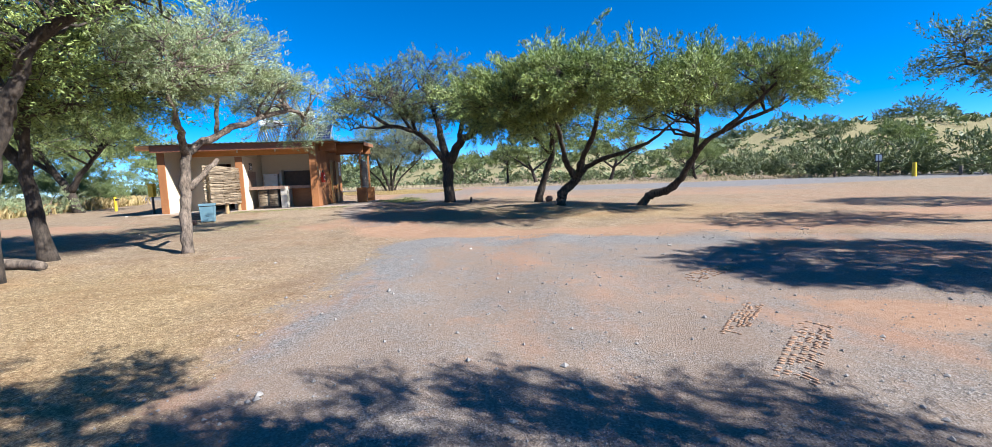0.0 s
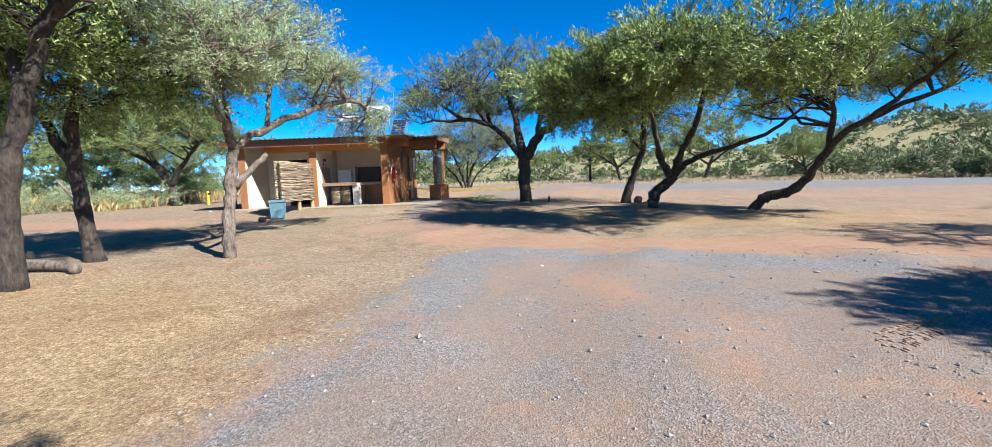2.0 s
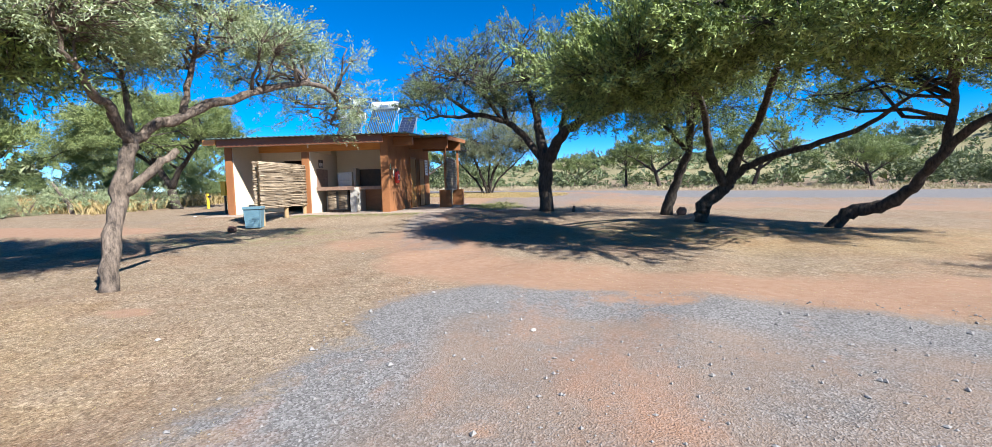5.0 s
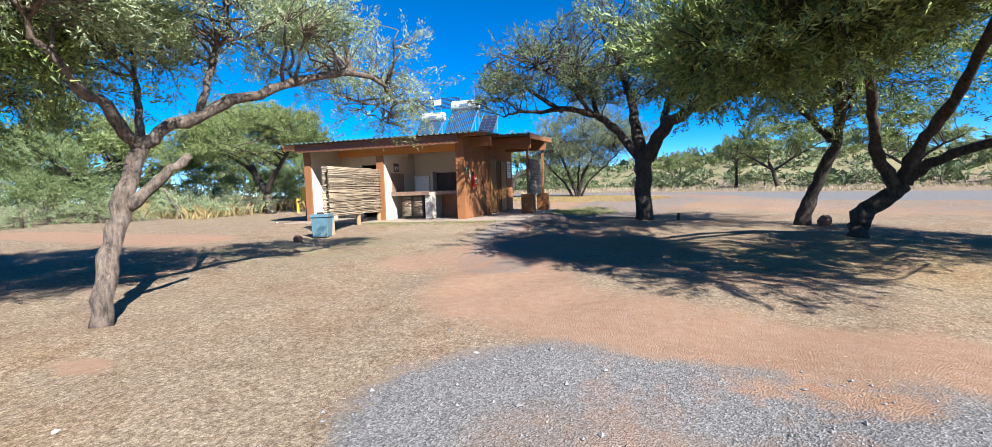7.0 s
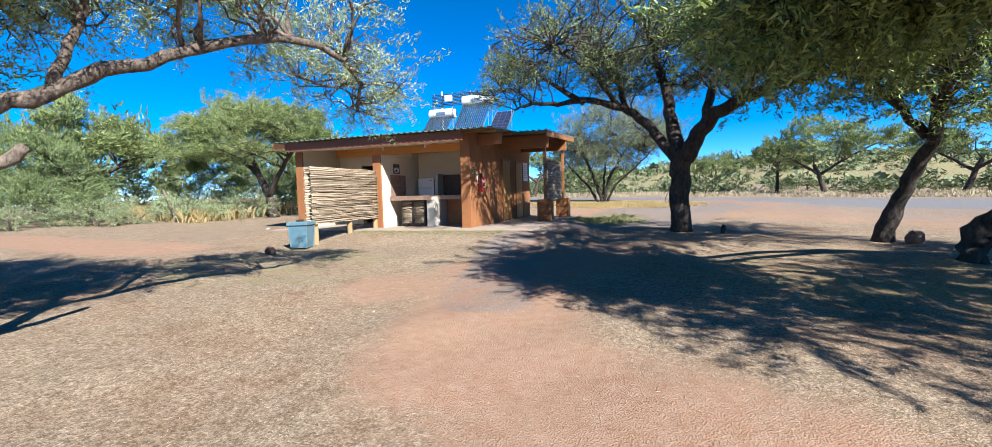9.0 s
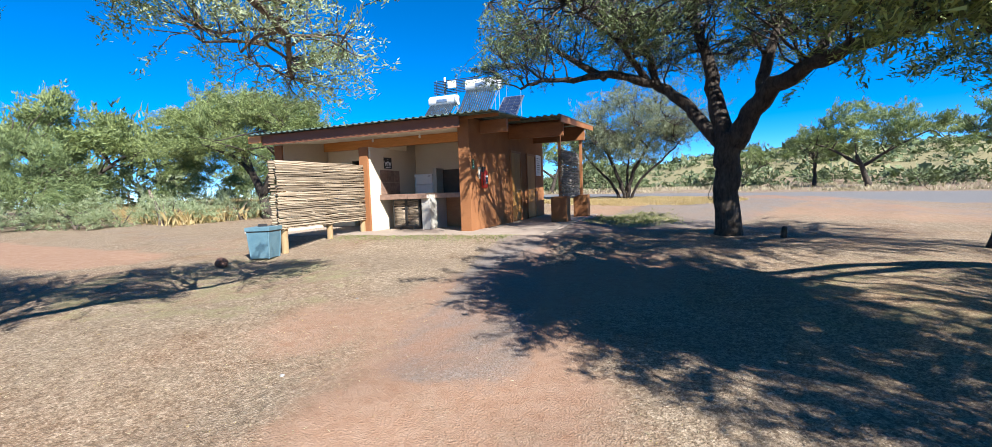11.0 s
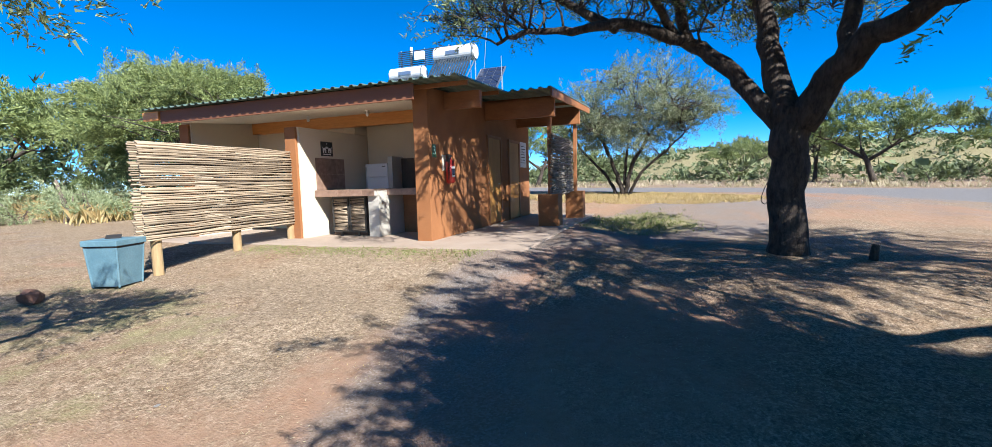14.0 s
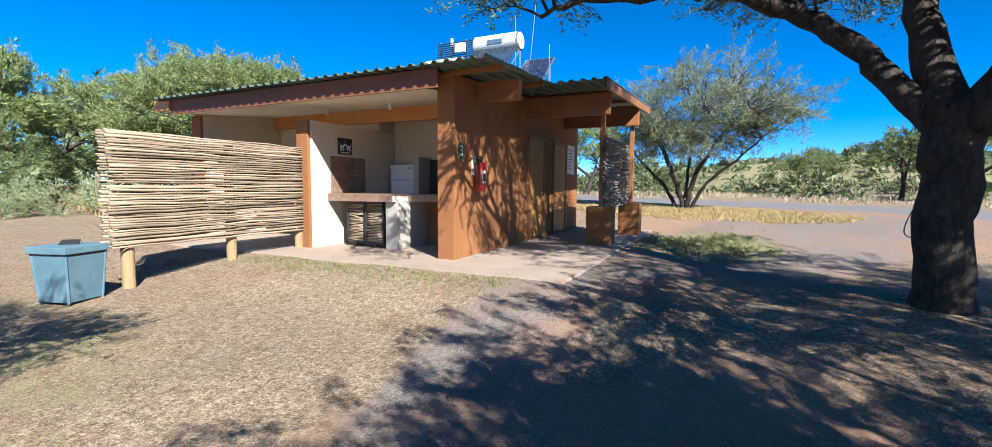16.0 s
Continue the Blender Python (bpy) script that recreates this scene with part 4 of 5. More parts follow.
# stick screen
screen = thing("stick_screen", SITE, "screen of horizontal weathered sticks on short cut poles", "screen")
for v, h in ((-2.75, 0.0), (-1.32, 0.1), (-0.02, 0.0)):
    part("pole", rod((-3.22, v, -0.5), (-3.22, v, 1.74), 0.075, 0.07, 14, bevel=0.01), M_POST, screen, "short cut wooden pole")
rng_k = np.random.default_rng(5)
def stick_set(length, r0, r1, crook, mat, n=8, seg=9):
    """A few crooked tapered sticks to share between rows."""
    got = []
    for k in range(n):
        P = np.array([[rng_k.normal(0, crook * 0.7), y, rng_k.normal(0, crook)] for y in np.linspace(-length / 2, length / 2, seg)])
        V, F = tube(P, np.linspace(r0, r1, seg) * rng_k.uniform(0.9, 1.12, seg), 6)
        me = bpy.data.meshes.new("stick")
        me.from_pydata(V.tolist(), [], F)
        me.materials.append(mat)
        me.polygons.foreach_set("use_smooth", [True] * len(me.polygons))
        got.append(me)
    return got


def lay_stick(meshes, owner, u, v, w, lean, flip=True):
    ob = new("stick", meshes[int(rng_k.integers(len(meshes)))])
    ob.parent = owner
    ob.matrix_basis = pose(u, v, w, rng_k.normal(0, lean), 0, (180 * int(rng_k.integers(2)) if flip else 0) + rng_k.normal(0, lean))


long_sticks = stick_set(3.1, 0.0188, 0.0122, 0.0065, M_STICK)
for sidex in (-3.12, -3.32):
    for i in range(44):
        lay_stick(long_sticks, screen, sidex + rng_k.normal(0, 0.006), -1.42 + rng_k.normal(0, 0.012), 0.33 + i * 0.0338 + rng_k.normal(0, 0.004), 0.16)

# woven screen between the plinth posts
woven = thing("woven_stick_screen", SITE, "dark woven stick screen between the veranda posts", "screen")
for v in (3.12, 3.7, 4.3, 4.9, 5.5):
    part("upright", rod((1.6, v, 0.72), (1.6, v, 2.12), 0.02, 0.016, 8), M_STICK_GREY, woven)
short_sticks = stick_set(2.6, 0.021, 0.015, 0.016, M_STICK_GREY, seg=13)
for i in range(74):
    lay_stick(short_sticks, woven, 1.6 + (0.024 if i % 2 else -0.024), 4.30 + rng_k.normal(0, 0.04), 0.70 + i * 0.0193 + rng_k.normal(0, 0.006), 0.5)

# counter
counter = thing("kitchen_counter", SITE, "built-in counter with a mottled brown tiled top", "counter")
part("worktop", box(-2.925, -1.42, 0.42, 1.10, 0.945, 0.98, 0.006), M_COUNTER, counter)
part("worktop", box(-1.415, -0.255, 0.85, 1.5, 0.945, 0.975, 0.006), M_COUNTER, counter)
tile_front = bpy.data.meshes.new("tile")
tb = box(-0.145, 0.145, -0.006, 0.006, -0.065, 0.065, 0.003)
tb.to_mesh(tile_front)
tb.free()
tile_front.materials.append(M_COUNTER)
for i in range(5):
    t_ob = new("tile", tile_front)
    t_ob.parent = counter
    t_ob.matrix_basis = pose(-2.775 + i * 0.297, 0.415, 0.905)
for i in range(4):
    t_ob = new("tile", tile_front)
    t_ob.parent = counter
    t_ob.matrix_basis = pose(-1.27 + i * 0.29, 0.845, 0.905)
part("core", box(-2.925, -1.42, 0.425, 1.10, 0.845, 0.943, 0.004), M_GREY_PLASTER, counter)
part("core", box(-1.415, -0.255, 0.855, 1.5, 0.845, 0.943, 0.004), M_GREY_PLASTER, counter)
part("support", box(-1.66, -1.40, 0.50, 1.46, 0.0, 0.843, 0.012), M_GREY_PLASTER, counter, "pale plastered support wall")
part("back_panel", box(-1.395, -0.26, 1.44, 1.49, 0.0, 0.843, 0.01), M_TIMBER_RED, counter, "red-brown panel under the worktop")
for i in range(3):
    for j in range(2):
        part("tile", box(-2.928, -2.908, 0.49 + i * 0.312, 0.798 + i * 0.312, 0.984 + j * 0.345, 1.325 + j * 0.345, 0.003), M_COUNTER, counter)

partition = thing("partition", SITE, "low plastered partition with a dark brown panelled recess", "partition")
part("pillar", box(-2.05, -1.93, 1.9, 2.396, 0.0, 1.72, 0.01), M_GREY_PLASTER, partition, "pale plastered pillar")
part("panel", box(-1.925, -0.26, 2.30, 2.39, 0.0, 1.68, 0.006), M_DARK, partition, "dark brown panel")
part("shelf", box(-1.925, -0.26, 2.0, 2.298, 0.9, 0.95, 0.006), M_DARK, partition)

fridge = thing("fridge", SITE @ Matrix.Translation((-2.47, 2.2, 0.0)), "white two-door fridge standing behind the counter", "fridge")
part("body", box(-0.31, 0.31, -0.10, 0.19, 0.03, 1.57, 0.012), M_FRIDGE, fridge)
fd = part("freezer_door", box(-0.31, 0.31, -0.155, -0.104, 1.255, 1.57, 0.014), M_FRIDGE, fridge)
part("badge", box(0.16, 0.25, -0.1585, -0.1555, 1.49, 1.51, 0), M_BLACK_STEEL, fd, "dark maker's plate")
fd2 = part("fridge_door", box(-0.31, 0.31, -0.155, -0.104, 0.06, 1.245, 0.014), M_FRIDGE, fridge)
part("handle", box(-0.29, -0.265, -0.175, -0.156, 0.85, 1.2, 0.006), M_ALU, fd2)
part("handle", box(-0.29, -0.265, -0.175, -0.156, 1.3, 1.5, 0.006), M_ALU, fd)
for x in (-0.27, 0.27):
    part("foot", rod((x, -0.05, 0.0), (x, -0.05, 0.03), 0.02), M_BLACK_STEEL, fridge)

cupboard = thing("reed_cupboard", SITE @ Matrix.Translation((-2.19, 0.58, 0.0)), "black steel cupboard doors filled with split reeds", "cupboard")
reeds = stick_set(0.36, 0.013, 0.010, 0.003, M_STICK, 5, 4)
for cx in (-0.215, 0.215):
    leaf_frame = box(cx - 0.205, cx - 0.175, -0.02, 0.02, 0.08, 0.83, 0.003)
    box(cx + 0.175, cx + 0.205, -0.02, 0.02, 0.08, 0.83, 0.003, leaf_frame)
    box(cx - 0.175, cx + 0.175, -0.018, 0.018, 0.08, 0.11, 0.003, leaf_frame)
    box(cx - 0.175, cx + 0.175, -0.018, 0.018, 0.80, 0.83, 0.003, leaf_frame)
    dr = part("door", leaf_frame, M_BLACK_STEEL, cupboard, "black steel door frame")
    for i in range(24):
        ob = new("reed", reeds[i % 5])
        ob.parent = dr
        ob.matrix_basis = pose(cx, rng_k.normal(0, 0.003), 0.125 + i * 0.0285, 0, 0, 90 + rng_k.normal(0, 0.8)) @ pose(0, 0, 0, rng_k.normal(0, 1.6 + (2.0 if i > 14 else 0)), 0, 0)
    part("foot", box(cx - 0.02, cx + 0.02, -0.02, 0.02, 0.0, 0.08, 0.002), M_BLACK_STEEL, cupboard)
part("carcass", box(-0.43, 0.43, 0.03, 0.45, 0.02, 0.84, 0.004), M_DARK, cupboard, "dark inside of the cupboard")

# warning sign with two pale animal shapes
board = thing("wall_sign", SITE @ pose(-2.925, 0.87, 1.875, 0, 0, 90), "black wall sign with two white animal shapes", "sign")
part("plate", box(-0.19, 0.19, -0.008, 0.0, -0.155, 0.155, 0.003), M_BLACK_STEEL, board)


def animal(cx, face):
    b = bmesh.new()
    for x, z, rx, rz in ((0, 0, 0.055, 0.03), (0.06 * face, 0.035, 0.022, 0.022), (0.08 * face, 0.025, 0.016, 0.012)):
        bmesh.ops.create_uvsphere(b, u_segments=10, v_segments=6, radius=1, matrix=Matrix.Translation((cx + x, -0.010, z - 0.005)) @ Matrix.Diagonal((rx, 0.003, rz, 1)))
    for x in (-0.04, -0.02, 0.025, 0.045):
        box(cx + x - 0.007, cx + x + 0.007, -0.0125, -0.0085, -0.085, -0.01, 0, b)
    rod((cx - 0.05 * face, -0.0105, 0.01), (cx - 0.085 * face, -0.0105, 0.06), 0.005, 0.003, 6, b)
    return b


part("shape", animal(-0.085, 1), M_WHITE, board, "white animal shape")
part("shape", animal(0.085, -1), M_WHITE, board, "white animal shape")
part("writing", box(-0.12, 0.12, -0.0115, -0.0085, -0.128, -0.108, 0), M_WHITE, board, "pale bar of small writing")
part("mark", rod((0, -0.0085, 0.11), (0, -0.0115, 0.11), 0.014, None, 10), M_WHITE, board)

# ceiling bulbs
for u, v in ((-3.45, 0.95), (-1.85, 0.9)):
    lampo = thing("ceiling_lamp", SITE @ Matrix.Translation((u, v, 2.523 + 0.09 * (v + 0.315))), "bare pale bulb in a ceiling holder, switched off", "lamp", "bare bulbs")
    part("holder", rod((0, 0, 0), (0, 0, -0.05), 0.035, 0.025, 14, bevel=0.004), M_WHITE, lampo)
    b = bmesh.new()
    bmesh.ops.create_uvsphere(b, u_segments=14, v_segments=9, radius=0.034, matrix=Matrix.Translation((0, 0, -0.085)) @ Matrix.Diagonal((1, 1, 1.25, 1)))
    part("bulb", b, M_WHITE, lampo, smooth=True)

# extinguisher, number and notice on the side wall
ext = thing("fire_extinguisher", SITE @ Matrix.Translation((0.052, 0.62, 0.0)), "red fire extinguisher hung on the ochre wall", "extinguisher")
part("bracket_board", box(0.0, 0.02, -0.11, 0.03, 1.30, 1.60, 0.004), M_GREY_PLASTER, ext, "peeling pale mounting board")
part("cylinder", rod((0.12, 0.0, 1.05), (0.12, 0.0, 1.50), 0.085, None, 24, bevel=0.02), M_RED, ext, smooth=True)
part("neck", rod((0.12, 0, 1.50), (0.12, 0, 1.56), 0.035, 0.025, 14), M_RED, ext)
part("valve", box(0.09, 0.15, -0.05, 0.05, 1.555, 1.60, 0.006), M_BLACK_STEEL, ext)
part("grip", box(0.10, 0.14, -0.11, 0.0, 1.605, 1.465, 0.004), M_BLACK_STEEL, ext)
part("instruction_label", rod((0.124, 0.002, 1.17), (0.124, 0.002, 1.38), 0.0835, None, 24), M_WHITE, ext, "white label with a blue block")
part("label_block", rod((0.127, 0.004, 1.21), (0.127, 0.004, 1.33), 0.0832, None, 24), M_PV, ext)
hose = curve_through([(0.12, -0.05, 1.57), (0.16, -0.12, 1.5), (0.15, -0.12, 1.3), (0.13, -0.10, 1.12)], 5)
raw("hose", *tube(hose, [0.011] * len(hose), 8), M_BLACK_STEEL, ext, smooth=True)

number = thing("house_number", SITE @ pose(0.052, 0.20, 1.66, 90, 0, 90), "small dark green plate with a pale green figure", "number")
part("plate", box(-0.075, 0.075, -0.12, 0.12, 0.0, 0.008, 0.003), M_SIGN_GREEN, number)
digits = bpy.data.curves.new("figure", "FONT")
digits.body, digits.size, digits.extrude, digits.align_x, digits.align_y = "3", 0.23, 0.002, "CENTER", "CENTER"
digits.materials.append(M_FIGURE)
fig = new("figure", digits)
fig.parent = number
fig.matrix_basis = pose(0, 0, 0.011)

notice = thing("notice_board", SITE @ Matrix.Translation((0.052, 5.95, 1.83)), "white notice sheet in a thin frame", "notice")
part("sheet", box(0.0, 0.012, -0.30, 0.30, -0.37, 0.37, 0.002), M_WHITE, notice)
for k in range(7):
    part("line", box(0.0125, 0.0145, -0.22, 0.22 - 0.05 * (k % 3), 0.24 - k * 0.08, 0.255 - k * 0.08, 0), M_TUBE, notice, "dark line of small writing")

# solar water heaters on the roof
def heater(u0, u1, v_top, w_top, v_low, r, label):
    ob = thing("solar_heater", SITE, label, "solar heater", "solar water heaters")
    part("tank", rod((u0, v_top, w_top), (u1, v_top, w_top), r, None, 28, bevel=0.03), M_TANK, ob, "white insulated tank", smooth=False)
    part("end_ring", rod((u1 - 0.05, v_top, w_top), (u1 - 0.03, v_top, w_top), r + 0.006, None, 28), M_ALU, ob)
    part("maker_plate", box((u0 + u1) / 2 - 0.2, (u0 + u1) / 2 + 0.2, v_top - r - 0.006, v_top - r + 0.02, w_top - 0.05, w_top + 0.05, 0.002), M_ALU, ob, "grey maker's plate")
    low = roof_z(v_low) + 0.1
    n = int((u1 - u0 - 0.12) / 0.075)
    for i in range(n):
        x = u0 + 0.08 + i * (u1 - u0 - 0.16) / (n - 1)
        part("tube", rod((x, v_top - 0.1, w_top - 0.1), (x, v_low, low), 0.027, None, 8), M_TUBE, ob)
    part("foot_rail", box(u0 + 0.03, u1 - 0.03, v_low - 0.04, v_low + 0.03, low - 0.06, low + 0.02, 0.005), M_ALU, ob)
    for x in (u0 + 0.05, u1 - 0.05):
        part("leg", rod((x, v_top + 0.05, roof_z(v_top) + 0.03), (x, v_top + 0.05, w_top - r * 0.6), 0.02, None, 8), M_ALU, ob)
        part("leg", rod((x, v_low, low - 0.03), (x, v_top + 0.02, w_top - 0.2), 0.018, None, 8), M_ALU, ob)
        part("brace", rod((x, v_low, roof_z(v_low) + 0.03), (x, v_top + 0.05, roof_z(v_top) + 0.04), 0.015, None, 8), M_ALU, ob)
    return ob


heater(-3.45, -2.35, 4.5, 4.20, 3.35, 0.20, "white solar water tank over sloping dark tubes")
heater(-2.0, -0.78, 4.5, 4.60, 3.15, 0.22, "taller white solar water tank over dark tubes")
rack = thing("collector_rack", SITE, "rear rack of thin dark tubes on the roof", "solar rack")
for i in range(9):
    part("tube", rod((-4.1, 6.0, 4.82 + i * 0.06), (-2.2, 6.0, 4.82 + i * 0.06), 0.017, None, 8), M_TUBE, rack)
for u in (-4.0, -3.15, -2.3):
    part("leg", rod((u, 6.03, roof_z(6.0) + 0.03), (u, 6.03, 5.36), 0.022, None, 8), M_ALU, rack)
part("control_box", box(-3.45, -3.12, 5.88, 5.97, 4.98, 5.24, 0.01), M_WHITE, rack, "small white control box")
part("vent_pipe", rod((-3.66, 6.08, roof_z(6.1) + 0.02), (-3.66, 6.08, 5.45), 0.045, None, 12), M_WHITE, rack)
pv = thing("photovoltaic_array", SITE, "tilted dark solar panel with a pale grid", "solar panel")
pv_m = look((-0.22, 3.85, 3.65), (-0.22, 3.0, 4.6))
part("frame", box(-0.36, 0.36, -0.62, 0.62, -0.02, 0.012, 0.004), M_ALU, pv, m=pv_m @ pose(0, 0, 0, 180, 0, 0))
cell = bpy.data.meshes.new("cell")
cb = box(-0.105, 0.105, -0.092, 0.092, 0, 0.004, 0.001)
cb.to_mesh(cell)
cb.free()
cell.materials.append(M_PV)
for i in range(3):
    for j in range(6):
        c_ob = new("cell", cell)
        c_ob.parent = pv
        c_ob.matrix_basis = pv_m @ pose(-0.22 + i * 0.22, -0.5 + j * 0.2, -0.0135, 180, 0, 0) @ pose(0, 0, -0.0)
for u in (-0.5, 0.06):
    part("leg", rod((u, 4.2, roof_z(4.2) + 0.03), (u, 4.2, 3.98), 0.016, None, 8), M_ALU, pv)
    part("leg", rod((u, 3.42, roof_z(3.42) + 0.03), (u, 3.42, 3.22), 0.016, None, 8), M_ALU, pv)
for u, v, h, lean in ((-1.15, 5.0, 5.45, 0.0), (-0.85, 5.0, 5.75, 0.25), (0.25, 3.6, 4.15, 0.0)):
    mast = thing("aerial_mast", SITE @ Matrix.Translation((u, v, roof_z(v))), "thin grey mast standing on the roof", "mast", "roof masts")
    part("rod", rod((0, 0, 0), (lean, 0, h - roof_z(v)), 0.014, 0.008, 8), M_ALU, mast)
    part("foot", box(-0.05, 0.05, -0.05, 0.05, 0.0, 0.045, 0.004), M_ALU, mast)

# bin
bin_m = pose(-10.22, 16.76, gz(-10.22, 16.76), 0, 0, 26)
rubbish = thing("rubbish_bin", bin_m, "blue-grey painted steel rubbish bin with a flat lid", "bin")
b = box(-0.232, 0.232, -0.232, 0.232, 0.02, 0.56, 0.012)
for vert in b.verts:
    k = 0.84 + 0.16 * vert.co.z / 0.56
    vert.co.x *= k
    vert.co.y *= k
part("body", b, M_BLUE, rubbish)
part("lid", box(-0.256, 0.256, -0.256, 0.256, 0.575, 0.655, 0.01), M_BLUE, rubbish, "overhanging blue lid")
# solid black strip that draws the shade between body and lid
part("lid_shade_strip", box(-0.237, 0.237, -0.237, 0.237, 0.555, 0.58, 0.002), M_BLACK_STEEL, rubbish, "solid black strip standing in for the shade under the lid")
flap = box(-0.09, 0.09, -0.06, 0.06, 0, 0.012, 0.003)
part("flap", flap, M_BLACK_STEEL, rubbish, "dark flap standing open", m=pose(-0.05, 0.05, 0.67, 25, 0, 30))
for sx in (-1, 1):
    for sy in (-1, 1):
        part("corner_strip", rod((sx * 0.191, sy * 0.191, 0.01), (sx * 0.226, sy * 0.226, 0.555), 0.015, None, 8), M_BLUE, rubbish)


# ---- loose things on the ground ----
def stone(name, x, y, size, mat, label, seed, squash=0.65, category="stone", group="", sink=0.25):
    b = bmesh.new()
    bmesh.ops.create_icosphere(b, subdivisions=2, radius=1)
    noise.seed_set(seed)
    for vert in b.verts:
        k = 1 + 0.35 * noise.noise(vert.co * 1.3 + Vector((seed, 0, 0)))
        vert.co = Vector((vert.co.x * k * size, vert.co.y * k * size * 0.8, vert.co.z * k * size * squash))
    ob = part(name, b, mat, None)
    ob.matrix_basis = pose(x, y, gz(x, y) + size * squash * (1 - sink), 0, 0, seed * 47)
    return tagged(ob, label, category, group)


stone("rock", -10.2, 15.85, 0.15, M_STONE_RED, "reddish brown rock beside the bin", 3, 0.7, "rock")
stone("rock", 2.55, 21.5, 0.2, M_STONE_RED, "dark reddish rock at the foot of an acacia", 5, 0.8, "rock")
for i, (x, y, r) in enumerate(((-3.9, 8.2, 0.05), (-2.0, 10.4, 0.045), (-0.5, 9.2, 0.06), (1.9, 8.3, 0.04), (3.4, 9.1, 0.07), (-1.3, 7.0, 0.05), (-15.2, 19.4, 0.11), (-4.6, 13.2, 0.04), (0.6, 6.1, 0.045), (2.9, 6.4, 0.05), (-5.9, 15.2, 0.035), (4.6, 9.8, 0.06))):
    stone("pale_stone", x, y, r * 0.6, M_STONE_PALE if i in (0, 2, 6) else M_STONE, "pale loose stone on the ground", 11 + i, 0.4, "stone", "loose stones", 0.45)
for x, y, h, r in ((-1.05, 21.6, 0.22, 0.06), (-9.2, 8.4, 0.3, 0.07)):
    st = thing("tree_stump", pose(x, y, gz(x, y)), "small dark cut stump in the shade", "stump", "cut stumps")
    part("stump", rod((0, 0, -0.05), (0.02, 0, h), r, r * 0.75, 10, bevel=0.01), M_BARK_DARK, st)
logp = curve_through([(-9.6, 7.9, 0.40), (-9.0, 8.2, 0.44), (-8.3, 8.25, 0.40), (-7.9, 8.1, 0.38)], 4)
log = raw("fallen_log", *tube(logp, np.linspace(0.11, 0.08, len(logp)), 10), M_BARK, smooth=True)
tagged(log, "rough fallen log lying between two thorn trees", "log")

# yellow markers beyond the building
yel = thing("yellow_bin_post", pose(-14.9, 20.6, gz(-14.9, 20.6)), "yellow box on a dark post beside the building", "post")
part("post", rod((0, 0, -0.1), (0, 0, 0.75), 0.05, 0.045, 12), M_BLACK_STEEL, yel)
part("box", box(-0.11, 0.11, -0.1, 0.1, 0.75, 1.25, 0.02), M_YELLOW, yel, "yellow painted box")
part("cap", box(-0.13, 0.13, -0.12, 0.12, 1.25, 1.32, 0.015), M_YELLOW, yel)
yel2 = thing("yellow_hydrant", pose(-19.6, 24.4, gz(-19.6, 24.4)), "small yellow standpipe at the scrub's edge", "standpipe")
part("pipe", rod((0, 0, -0.1), (0, 0, 0.75), 0.07, 0.06, 12), M_YELLOW, yel2)
part("tap", box(-0.06, 0.18, -0.05, 0.05, 0.55, 0.65, 0.01), M_BLACK_STEEL, yel2)

# sign and post beyond the road
sg = thing("road_sign", pose(39.5, 48.0, gz(39.5, 48.0), 0, 0, -40), "black post with a small white sign", "sign")
part("post", rod((0, 0, -0.1), (0, 0, 2.3), 0.07, None, 10), M_BLACK_STEEL, sg)
part("plate", box(-0.3, 0.3, -0.09, -0.07, 1.45, 2.3, 0.01), M_BLACK_STEEL, sg)
part("face", box(-0.24, -0.03, -0.105, -0.092, 1.6, 2.2, 0.004), M_WHITE, sg, "white panel")
part("face", box(0.03, 0.24, -0.105, -0.092, 1.6, 2.2, 0.004), M_WHITE, sg, "white panel")
yp = thing("yellow_post", pose(40.5, 45.0, gz(40.5, 45.0)), "short yellow marker post", "post")
part("post", rod((0, 0, -0.1), (0, 0, 1.35), 0.2, 0.18, 12, bevel=0.03), M_YELLOW, yp)
for x, y in ((44, 44), (47, 43), (50, 41.5)):
    fp = thing("fence_post", pose(x, y, gz(x, y)), "weathered wooden fence post in dry grass", "post", "fence posts")
    part("pole", rod((0, 0, -0.1), (0.03, 0, 0.9), 0.16, 0.14, 10), M_STICK_GREY, fp)

# dead branch and cord
dead = raw("dead_branch", *tube(curve_through([(-23.2, 20.6, 0.75), (-23.5, 20.7, 1.3), (-24.2, 20.8, 1.9), (-24.7, 20.9, 2.3)], 4), np.linspace(0.12, 0.05, 13), 8), M_BARK, smooth=True)
tagged(dead, "bare dead branch standing in the scrub", "branch")
cord = raw("hanging_cord", *tube(curve_through([(-2.28, 21.62, 1.75), (-2.36, 21.56, 1.55), (-2.38, 21.55, 1.42), (-2.32, 21.56, 1.38), (-2.27, 21.6, 1.55)], 5), [0.006] * 21, 6), M_BLACK_STEEL, smooth=True)
tagged(cord, "dark cord hanging on the tree trunk", "cord")


